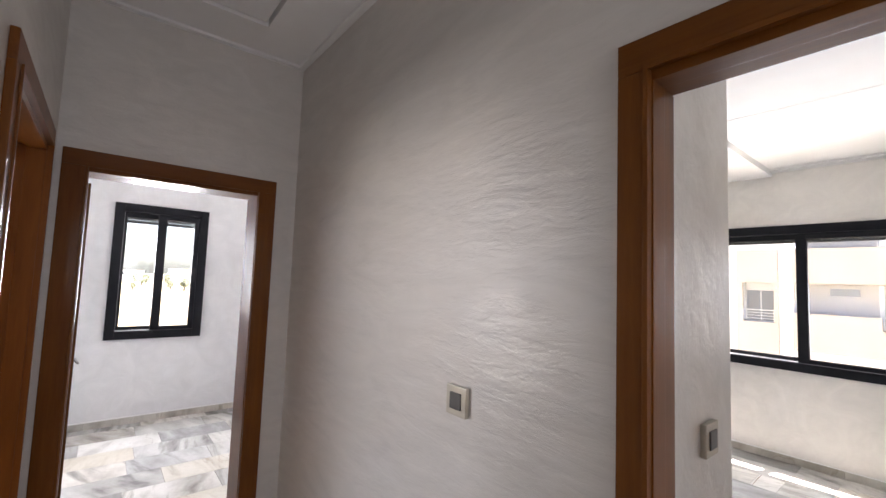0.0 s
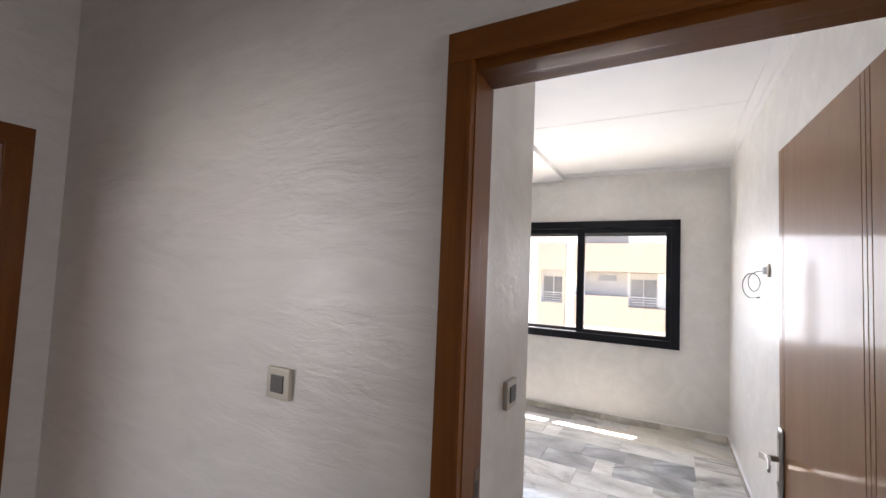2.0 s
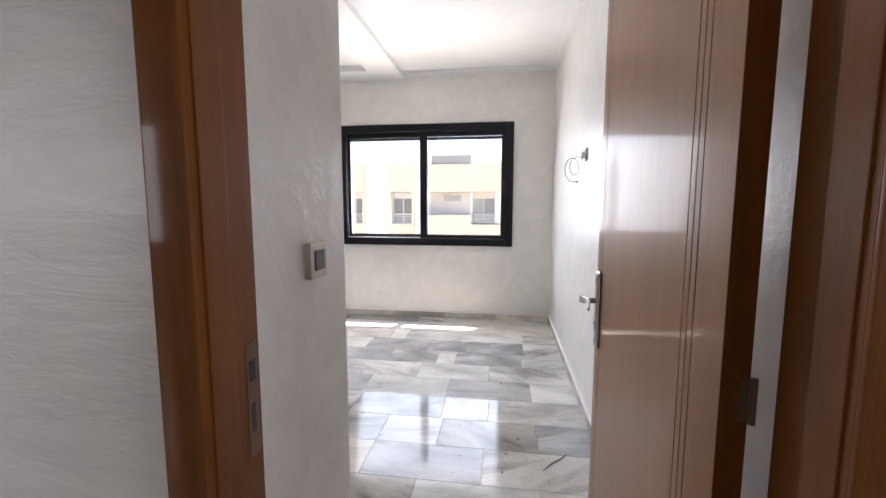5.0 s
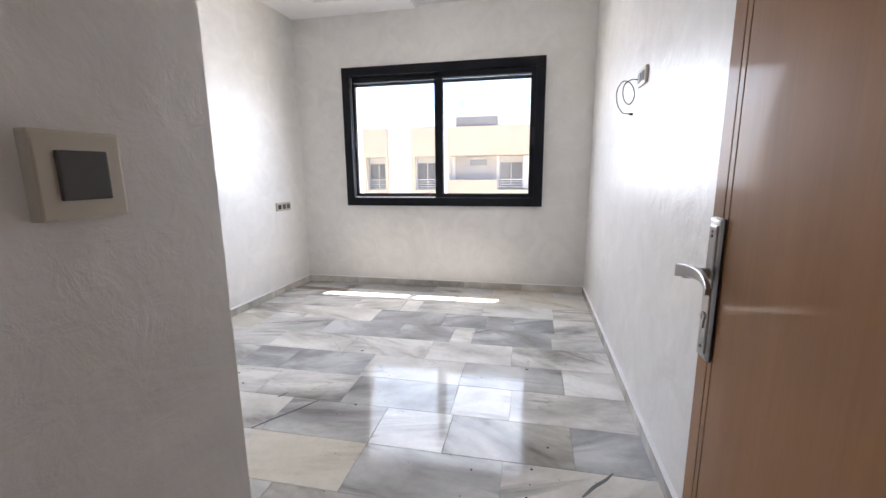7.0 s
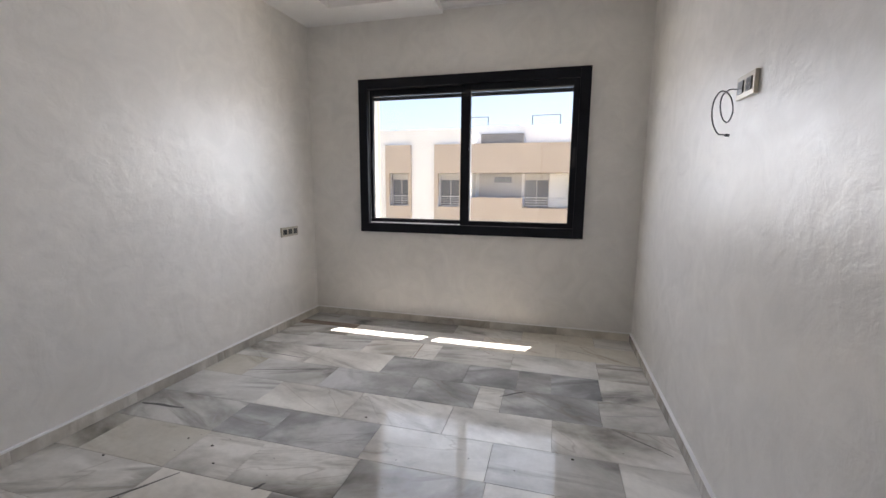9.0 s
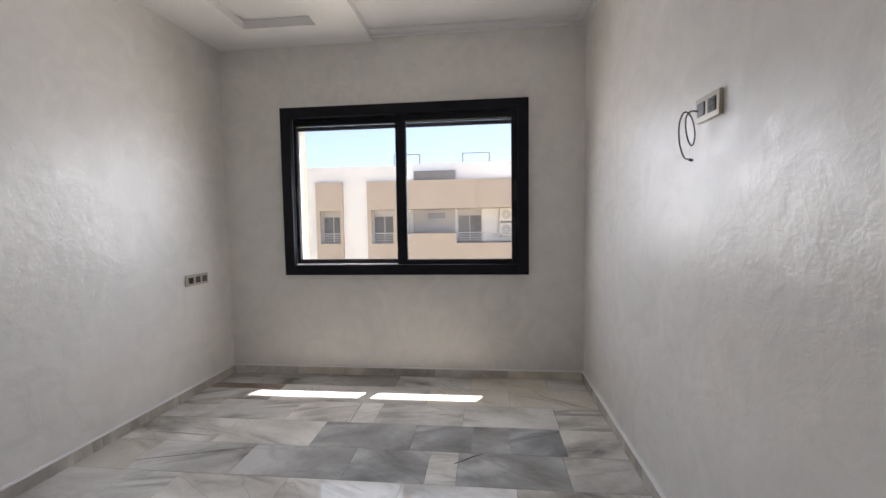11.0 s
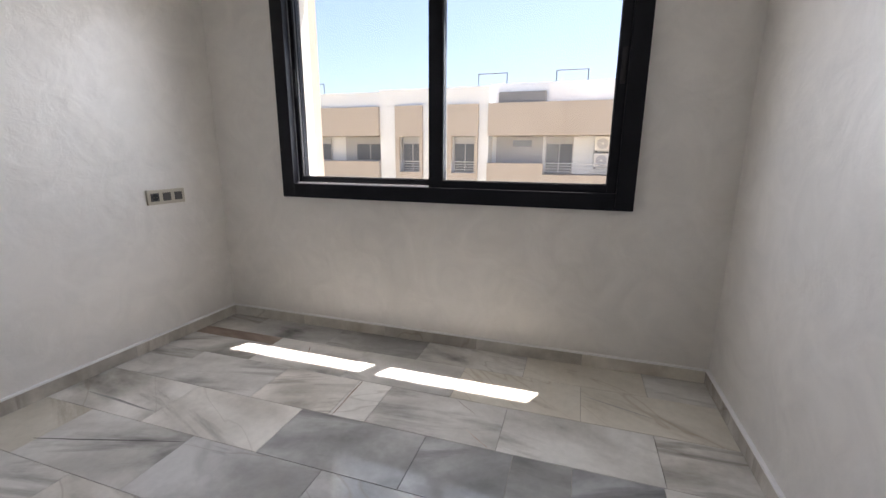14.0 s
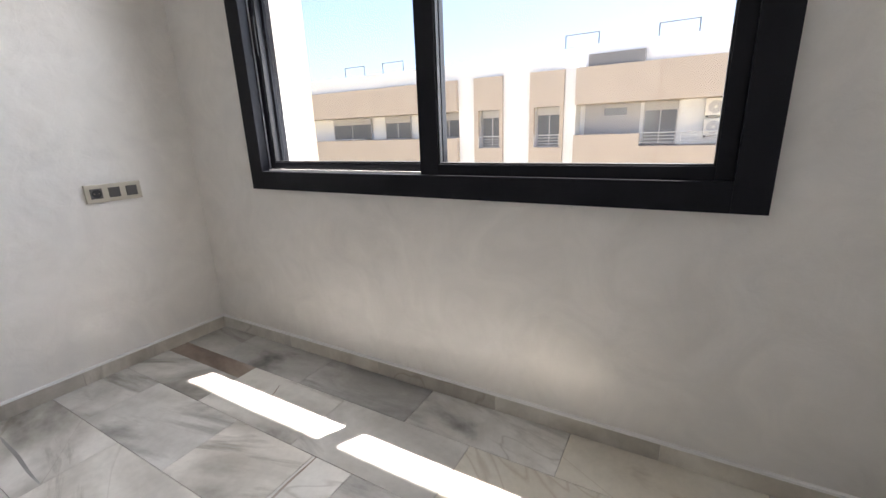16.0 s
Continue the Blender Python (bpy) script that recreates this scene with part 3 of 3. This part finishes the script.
# outer reveal, sill, fin and canopy of the own facade
setting("window_sill_outside", boxes((XW + 0.08, XW + 0.30, WIN[0], WIN[1], WIN[2] - 0.03, WIN[2] - 0.001)), M_LIGHT, "pale marble outer window sill", "sill")
setting("facade_fin", boxes((XW + 0.25, XW + 0.385, WIN[1] + 0.03, WIN[1] + 0.30, -7.0, 4.2)), BEIGE_WALL, "pale beige rendered fin beside the window", "wall")
setting("facade_canopy", boxes((XW + 0.25, XW + 0.385, -2.5, WIN[1] + 0.03, 2.50, 4.2)), BEIGE_WALL, "beige rendered band over the window", "wall")
setting("facade_lower", boxes((XW + 0.02, XW + 0.25, -6, 9, -7.0, -0.06), (XW + 0.02, XW + 0.25, -6, -1.2, -0.06, 4.2), (XW + 0.02, XW + 0.25, 2.9, 9, -0.06, 4.2)), WHITE_WALL, "white rendered outer wall of the own building", "wall")


# ---------------------------------------------------------------- switches and sockets
def wall_plate(name, label, category, modules, m, gang=0.0725, size=0.084):
    """Local: x along the wall, y out of the wall, z up, centred. modules: 'rocker', 'socket' or 'blank'."""
    p = thing(name, label, category, m)
    n = len(modules)
    wide = size + gang * (n - 1)
    bm = bmesh.new()
    add_box(bm, -wide / 2, wide / 2, 0.0, 0.015, -size / 2, size / 2, 0.003)
    part("cover_plate", bm, PLATE, p)
    for i, kind in enumerate(modules):
        cx = (i - (n - 1) / 2) * gang
        bm = bmesh.new()
        add_box(bm, cx - 0.0235, cx + 0.0235, 0.013, 0.019, -0.0235, 0.0235, 0.002)
        if kind == "rocker":
            part("rocker", bm, ROCKER, p, "dark grey rocker")
        else:
            body = part("socket_insert", bm, ROCKER, p, "dark grey insert")
            if kind == "socket":
                bm = bmesh.new()
                add_rod(bm, (cx, 0.0185, 0), (cx, 0.0200, 0), 0.0195, 24)
                part("recess", bm, DARK, body)
                for s in (-1, 1):
                    bm = bmesh.new()
                    add_rod(bm, (cx + s * 0.0095, 0.0195, 0), (cx + s * 0.0095, 0.0206, 0), 0.003, 8)
                    part("contact_hole", bm, BRASS, body)
    return p


wall_plate("light_switch", "champagne light switch with a dark rocker on the hall wall", "switch", ["rocker"], pose(XH, 0.738, 1.265, 0, 0, 90))
wall_plate("light_switch", "champagne light switch with a dark rocker beside the bedroom door", "switch", ["rocker"], pose(1.288, YS, 1.227, 0, 0, 180))
wall_plate("socket_strip", "triple champagne socket strip low on the bedroom wall", "socket", ["rocker", "rocker", "socket"],
           Matrix.Translation((4.79, left_wall_y(4.79), 0.885)) @ Matrix.Rotation(math.pi - math.atan(0.036), 4, "Z"))
wall_plate("television_outlet", "champagne double outlet high on the wall with a loose cable", "socket", ["socket", "blank"], pose(3.345, YR, 1.684, 0, 0, 0), 0.071)


def cable(name, label, points, r, mat, parent=None):
    cu = bpy.data.curves.new(name, "CURVE")
    cu.dimensions, cu.bevel_depth, cu.bevel_resolution, cu.resolution_u = "3D", r, 3, 10
    sp = cu.splines.new("BEZIER")
    sp.bezier_points.add(len(points) - 1)
    for b, p in zip(sp.bezier_points, points):
        b.co = p
        b.handle_left_type = b.handle_right_type = "AUTO"
    tmp = bpy.data.objects.new(name, cu)
    me = bpy.data.meshes.new_from_object(tmp)
    bpy.data.objects.remove(tmp)
    me.materials.append(mat)
    for p in me.polygons:
        p.use_smooth = True
    return tagged(new(name, me), label, "cable")


co = cable("aerial_cable", "thin grey coiled aerial cable hanging from the outlet",
           [(3.400, YR + 0.016, 1.683), (3.345, YR + 0.070, 1.668), (3.288, YR + 0.108, 1.612), (3.302, YR + 0.090, 1.558), (3.372, YR + 0.040, 1.578),
            (3.384, YR + 0.036, 1.625), (3.340, YR + 0.075, 1.662), (3.280, YR + 0.125, 1.640), (3.258, YR + 0.142, 1.578), (3.300, YR + 0.110, 1.516), (3.380, YR + 0.050, 1.509)], 0.0025, CABLE)
bm = bmesh.new()
add_rod(bm, (3.378, YR + 0.051, 1.509), (3.402, YR + 0.034, 1.511), 0.0055, 10)
part("plug", bm, DARK, co)


# ---------------------------------------------------------------- outdoors
setting("ground", boxes((-600, 900, -700, 900, -7.4, -7.0)), FIELD, "dry yellow open field around the buildings", "ground")

FX = 23.64   # plane of the opposite facade's bands


def far_window(parent, y0, y1, z0, z1, x, rail=True, split=1):
    w = part("window", boxes((x - 0.02, x + 0.02, y0, y1, z0, z0 + 0.05), (x - 0.02, x + 0.02, y0, y1, z1 - 0.05, z1), (x - 0.02, x + 0.02, y0, y0 + 0.05, z0, z1),
                             (x - 0.02, x + 0.02, y1 - 0.05, y1, z0, z1), *[(x - 0.02, x + 0.02, y0 + (y1 - y0) * (k + 1) / (split + 1) - 0.025, y0 + (y1 - y0) * (k + 1) / (split + 1) + 0.025, z0, z1) for k in range(split)]), GREY_WALL, parent)
    part("pane", boxes((x - 0.005, x + 0.005, y0 + 0.04, y1 - 0.04, z0 + 0.04, z1 - 0.04)), FAR_GLASS, w)
    part("shutter", boxes((x - 0.045, x - 0.025, y0 + 0.03, y1 - 0.03, z1 - min(0.35, (z1 - z0) * 0.3), z1 - 0.02)), GREY_WALL, w)
    return w


def railing(parent, y0, y1, z, x):
    bm = bmesh.new()
    for zz in (z, z - 0.13, z - 0.26, z - 0.39):
        add_rod(bm, (x, y0, zz), (x, y1, zz), 0.022 if zz == z else 0.012, 8)
    k = max(1, round((y1 - y0) / 1.4))
    for i in range(k + 1):
        yy = y0 + (y1 - y0) * i / k
        add_rod(bm, (x, yy, z - 0.52), (x, yy, z), 0.022, 8)
    return part("railing", bm, RAIL_METAL, parent, "thin metal balcony railing")


opp = thing("apartment_building", "white and beige rendered apartment building across the street", "building", pose(0, 0, 0))
body = [(FX + 1.3, FX + 12, -30, 45, -7.0, 3.55)]
part("wall", boxes(*body), WHITE_WALL, opp)
part("parapet", boxes((FX + 0.25, FX + 0.5, 4.32, 10.2, 3.552, 4.36), (FX + 0.75, FX + 1.0, -30, 4.32, 3.552, 4.5), (FX + 0.25, FX + 0.5, 10.2, 45, 3.552, 4.28), (FX + 1.0, FX + 12, -30, 45, 3.5505, 3.62)), WHITE_WALL, opp, "white roof parapet")
part("front_wall", boxes(*pieces_around(FX + 0.25, FX + 1.3, 4.32, 10.2, -7.0, 3.55, [(4.95, 6.2, 0.2, 2.02), (7.9, 9.1, 0.2, 2.02)], "y")), WHITE_WALL, opp)
for y0, y1, z0, z1, lab in ((-30, 4.32, 2.02, 3.53, 1), (10.2, 45, 2.05, 3.52, 1), (-30, 4.32, -0.9, 0.2, 0), (10.2, 45, -0.9, 0.72, 0)):
    part("band", boxes((FX, FX + 1.3, y0, y1, z0, z1)), BEIGE_WALL, opp, "beige rendered projecting band")
part("band", boxes((FX, FX + 0.25, 1.6, 4.32, 0.2005, 0.72)), BEIGE_WALL, opp, "beige rendered balcony parapet")
for y0, y1 in ((4.83, 6.40), (7.76, 9.26)):
    part("pilaster", boxes((FX + 0.05, FX + 0.249, y0, y1, 2.0, 3.53), (FX + 0.05, FX + 0.249, y0, y0 + 0.15, 0.2, 2.0), (FX + 0.05, FX + 0.249, y1 - 0.22, y1, 0.2, 2.0), (FX + 0.05, FX + 0.249, y0, y1, -7.0, 0.2)), BEIGE_WALL, opp, "beige pilaster around a window")
    far_window(opp, y0 + 0.15, y1 - 0.22, 0.2, 2.0, FX + 0.6)
    railing(opp, y0 + 0.15, y1 - 0.22, 0.75, FX + 0.10)
far_window(opp, 2.24, 3.29, 1.47, 1.99, FX + 1.19, split=0)
far_window(opp, 0.28, 1.60, 0.21, 2.0, FX + 1.25)
# grey sheet before the white wall, colouring in the recess's shade
part("recess_shade_wall", boxes((FX + 1.24, FX + 1.299, 1.75, 4.1, 0.2, 2.02)), GREY_WALL, opp, "balcony recess wall, greyed for its shade")
railing(opp, -4.5, 1.62, 0.74, FX + 0.10)
for y0, y1, z0, z1 in ((16.7, 19.8, 0.3, 2.0), (13.8, 15.65, 0.73, 2.0), (10.4, 12.2, 0.73, 2.0), (22, 25, 0.3, 2.0)):
    far_window(opp, y0, y1, z0, z1, FX + 1.19)
# second recess, shade coloured in the same way
part("recess_shade_wall", boxes((FX + 1.24, FX + 1.299, 10.3, 12.9, 0.72, 2.05)), GREY_WALL, opp)
railing(opp, 16.4, 20.6, 0.8, FX + 0.08)
part("roof_box", boxes((FX + 0.30, FX + 0.74, 1.66, 3.88, 3.532, 4.05)), ROOF_GREY, opp, "grey box on the roof edge")
for y0, y1, top in ((16.65, 18.1, 4.9), (13.9, 15.3, 4.9), (3.61, 5.03, 5.0), (-0.15, 1.27, 5.0)):
    bm = bmesh.new()
    xx = FX + 0.85
    add_rod(bm, (xx, y0, 3.62), (xx, y0, top), 0.025, 8)
    add_rod(bm, (xx, y1, 3.62), (xx, y1, top), 0.025, 8)
    add_rod(bm, (xx, y0 - 0.02, top), (xx, y1 + 0.02, top), 0.025, 8)
    part("roof_hoop", bm, POST_METAL, opp, "dark metal hoop on the roof")
for z in (1.33, 0.55):
    ac = bmesh.new()
    add_box(ac, FX + 0.75, FX + 1.1, -1.75, -0.68, z, z + 0.66, 0.03)
    ac = part("air_conditioner", ac, AC_WHITE, opp, "cream air conditioner outdoor unit")
    bm = bmesh.new()
    add_rod(bm, (FX + 0.742, -1.03, z + 0.33), (FX + 0.755, -1.03, z + 0.33), 0.25, 28)
    part("fan_grille", bm, GREY_WALL, ac)
    bm = bmesh.new()
    add_rod(bm, (FX + 0.735, -1.03, z + 0.33), (FX + 0.745, -1.03, z + 0.33), 0.06, 16)
    part("fan_hub", bm, AC_WHITE, ac)
    for yb in (-1.66, -0.76):
        part("bracket", boxes((FX + 0.75, FX + 1.3, yb - 0.04, yb + 0.04, z - 0.06, z - 0.001)), POST_METAL, ac)


def far_tree(x, y, h, seed):
    rng = random.Random(seed)
    t = thing("tree", "distant green tree, paled for haze, at the edge of the field", "tree", pose(x, y, -7.0), "distant trees")
    bm = bmesh.new()
    add_rod(bm, (0, 0, -0.1), (0.1, 0, h * 0.5), 0.35, 8, 0.18)
    for k in range(4):
        a = k * 1.7 + seed
        add_rod(bm, (0.05, 0, h * 0.35), (math.cos(a) * h * 0.22, math.sin(a) * h * 0.22, h * 0.65), 0.14, 6, 0.05)
    part("trunk", bm, BARK, t)
    bm = bmesh.new()
    for k in range(70):
        a, r, z = rng.uniform(0, 6.3), rng.uniform(0, 1) ** 0.6, rng.uniform(-1, 1)
        p = Vector((math.cos(a) * r * h * 0.38 * math.sqrt(1 - z * z * 0.8), math.sin(a) * r * h * 0.38 * math.sqrt(1 - z * z * 0.8), h * (0.66 + 0.32 * z)))
        s = rng.uniform(0.05, 0.11) * h
        bmesh.ops.create_icosphere(bm, subdivisions=1, radius=s, matrix=Matrix.Translation(p) @ Matrix.Diagonal((1, 1, rng.uniform(0.5, 0.8), 1)))
    for w in bm.verts:
        w.co += noise.noise_vector(w.co * 1.3) * 0.35
    part("crown", bm, LEAVES, t)
    return t


for k in range(40):
    r = random.Random(k + 5)
    far_tree(-50 + k * 3.4 + r.uniform(-2, 2), 215 + r.uniform(-25, 50), r.uniform(3.0, 6.5), k)
for k, (hx, hy, hw, hh) in enumerate(((12, 330, 18, 7), (48, 350, 22, 9), (-35, 340, 20, 6.5), (85, 335, 18, 8))):
    hs = thing("far_house", "pale low house far across the field", "house", pose(hx, hy, -7.0), "far houses")
    part("wall", boxes((-hw / 2, hw / 2, 0, 9, 0, hh)), WHITE_WALL, hs)
    part("roof", boxes((-hw / 2 - 0.3, hw / 2 + 0.3, -0.3, 9.3, hh + 0.001, hh + 0.4)), BEIGE_WALL, hs)
    for j in range(3):
        part("window", boxes((-hw / 2 + 2 + j * hw / 3.5, -hw / 2 + 3.4 + j * hw / 3.5, -0.06, 0.02, hh - 2.4, hh - 1.0)), FAR_GLASS, hs)

# ---------------------------------------------------------------- added lamps: daylight in the window openings, fill in the hall
fill_light(-2.9, 3.1, 1.55, 1.5, 1.25, (1, -0.4, -0.25), 5.0, 170)
# unseen fill lamp added before the hall's closed back wall, which has no window
fill_light(0.35, HB + 0.02, 1.5, 0.7, 1.3, (0, 1, -0.1), 1.5, 170)
fill_light(XW + 0.080, 0.71, 1.56, 1.78, 1.12, (-1.0, 0, -0.38), 4.1, 165, (0.89, 0.95, 1.0))
fill_light(XW + 0.086, 0.71, 1.56, 1.78, 1.12, (-0.8, 0, 0.6), 0.6, 140, (1.0, 0.96, 0.90))
fill_light(0.515, YF + 0.09, 1.60, 0.6, 1.0, (0.1, -1.0, -0.25), 5.5, 165)
fill_light(0.515, YF + 0.095, 1.60, 0.6, 1.0, (0.1, -0.6, 0.8), 1.6, 140, (1.0, 0.96, 0.90))

# ---------------------------------------------------------------- small loose things
rng = random.Random(4)
bm = bmesh.new()
for k in range(60):
    x, y = rng.uniform(2.2, 3.6), rng.uniform(-0.5, 2.0)
    s = rng.choice((0.002, 0.003, 0.003, 0.006))
    bmesh.ops.create_icosphere(bm, subdivisions=1, radius=s, matrix=Matrix.Translation((x, y, s * 0.35)) @ Matrix.Diagonal((1, rng.uniform(0.6, 1.6), 0.5, 1)))
tagged(new("floor_grit", mesh_of(bm, "floor_grit", DEBRIS)), "dark crumbs of building grit lying on the marble floor", "debris", kind="stuff")

# ---------------------------------------------------------------- marble tiles, 30 by 60 cm in staggered rows
L, G, S, C, B = M_LIGHT, M_GREY, M_STREAK, M_CREAM, M_BROWN
TILE_ROWS = {
    4.96: ((-0.44, L), (0.16, C), (0.76, L), (1.36, G), (1.96, L), (2.27, S)),
    4.66: ((-0.13, C), (0.47, C), (1.07, L), (1.66, L)),
    4.36: ((-0.42, S), (0.19, L), (0.77, L), (0.95, L), (1.38, S), (1.97, L), (2.29, S)),
    4.06: ((-0.41, L), (-0.10, G), (0.12, G), (0.48, G), (1.08, G), (1.69, L), (2.30, S)),
    3.76: ((-0.38, S), (0.19, G), (0.35, L), (0.78, G), (1.39, G), (1.98, L), (2.31, C)),
    3.46: ((-0.11, S), (0.46, L), (1.05, S), (1.64, L), (2.32, L)),
    3.16: ((-0.42, L), (0.18, L), (0.80, L), (1.35, G), (1.66, G), (2.33, S)),
    2.86: ((-0.13, S), (0.17, L), (0.78, S), (1.30, S), (1.65, S), (2.18, C), (2.34, S)),
    2.56: ((-0.42, G), (0.15, S), (0.50, L), (1.05, G), (1.64, L), (2.35, S)),
    2.26: ((-0.12, L), (0.50, S), (1.08, C), (1.70, L), (2.36, L)),
    1.96: ((-0.40, S), (0.20, L), (0.78, S), (1.38, L), (1.98, L), (2.37, G)),
    1.66: ((-0.10, L), (0.48, S), (1.07, L), (1.66, G), (2.38, L)),
}
VEINS = (((2.561, 1.101), (2.855, 0.894), 0.016, M_VEIN),
         ((2.417, -0.429), (2.573, -0.571), 0.016, M_VEIN),
         ((3.751, -0.427), (3.584, -0.689), 0.009, M_VEIN),
         ((2.564, 1.736), (2.849, 1.531), 0.013, M_VEIN),
         ((3.287, 2.285), (3.304, 1.994), 0.022, M_VEIN),
         ((3.166, 1.370), (3.300, 1.335), 0.024, M_BAND),
         ((3.175, 1.679), (3.361, 1.793), 0.009, M_BAND),
         ((3.947, 0.208), (4.055, 0.060), 0.013, M_VEIN),
         ((4.127, -0.402), (4.190, -0.720), 0.010, M_BAND),
         ((3.880, -0.410), (3.965, -0.705), 0.015, M_BAND),
         ((4.154, 2.150), (4.131, 1.698), 0.012, M_BAND),
         ((2.841, 1.140), (2.896, 1.111), 0.014, M_VEIN),
         ((2.330, 1.885), (2.529, 2.145), 0.020, M_BAND),
         ((4.874, -0.144), (4.784, -0.432), 0.006, M_BAND),
         ((3.844, 1.994), (4.019, 1.394), 0.007, M_VEIN),
         ((4.658, 0.936), (4.358, 0.929), 0.01, M_BROWN),
         ((4.649, 0.431), (4.565, 0.319), 0.003, M_BROWN),
         ((4.451, 0.334), (4.363, 0.219), 0.004, M_BROWN),
         ((4.906, 1.423), (4.824, 1.383), 0.005, M_BROWN))
tile_meshes = {}


def tile(x0, x1, y0, y1, mat):
    w, l = round(x1 - x0 - 0.0018, 4), round(y1 - y0 - 0.0018, 4)
    key = (w, l, mat.name)
    if key not in tile_meshes:
        bm = bmesh.new()
        a, b, c = w / 2, l / 2, 0.0009
        lo = [bm.verts.new((sx * a, sy * b, -0.0055)) for sx, sy in ((-1, -1), (1, -1), (1, 1), (-1, 1))]
        md = [bm.verts.new((sx * a, sy * b, -c)) for sx, sy in ((-1, -1), (1, -1), (1, 1), (-1, 1))]
        hi = [bm.verts.new((sx * (a - c), sy * (b - c), 0)) for sx, sy in ((-1, -1), (1, -1), (1, 1), (-1, 1))]
        bm.faces.new(hi)
        for i in range(4):
            j = (i + 1) % 4
            bm.faces.new((lo[i], lo[j], md[j], md[i]))
            bm.faces.new((md[i], md[j], hi[j], hi[i]))
        tile_meshes[key] = mesh_of(bm, "tile", mat)
    ob = new("tile", tile_meshes[key])
    ob.location = ((x0 + x1) / 2, (y0 + y1) / 2, 0)
    ob.parent = floor


for x0, row in TILE_ROWS.items():
    y0 = YR
    for y1, mat in row:
        tile(x0, min(x0 + 0.30, XW), y0, y1, mat)
        y0 = y1


tile(4.66, 4.86, 1.66, 2.28, S)
tile(4.86, 4.96, 1.66, 2.28, B)


def paved(x0, x1, y0, y1, seed, along="y"):
    """Staggered rows over a plain rectangle."""
    rng = random.Random(seed)
    y, k = y0, 0
    while y < y1 - 0.01:
        x = x0
        step = rng.uniform(0.25, 0.6)
        while x < x1 - 0.01:
            nx = min(x1, x + step)
            tile(x, nx, y, min(y1, y + 0.30), rng.choice((L, L, S, G, C, L)))
            x, step = nx, 0.60
        y, k = y + 0.30, k + 1


paved(1.0, 1.66, YR, YS, 1)
paved(1.48, 1.66, YS, 2.38, 2)
paved(XL, 1.0, HB, YD, 3)
paved(-0.09, 0.70, YD, 2.46, 4)
paved(-0.6, 2.4, 2.46, YF, 5)
paved(-1.5, XL, 0.3, 2.46, 6)

# a few dark natural veins that cross single tiles
for (ax, ay), (bx, by), w, stone in VEINS:
    bm = bmesh.new()
    a, b = Vector((ax, ay, 0)), Vector((bx, by, 0))
    side = Vector((-(b - a).y, (b - a).x, 0)).normalized() * w / 2
    steps = 8
    rail = []
    for i in range(steps + 1):
        u = i / steps
        c = a.lerp(b, u) + side * 0.3 * math.sin(u * 9 + ax * 7)
        k = 0.35 + 0.65 * math.sin(math.pi * min(1, u * 0.9 + 0.08))
        rail.append((bm.verts.new(c + side * k + Vector((0, 0, 0.0004))), bm.verts.new(c - side * k + Vector((0, 0, 0.0004)))))
    for p, q in zip(rail, rail[1:]):
        bm.faces.new((p[0], p[1], q[1], q[0]))
    part("marble_vein", bm, stone, floor, "natural vein crossing a tile")
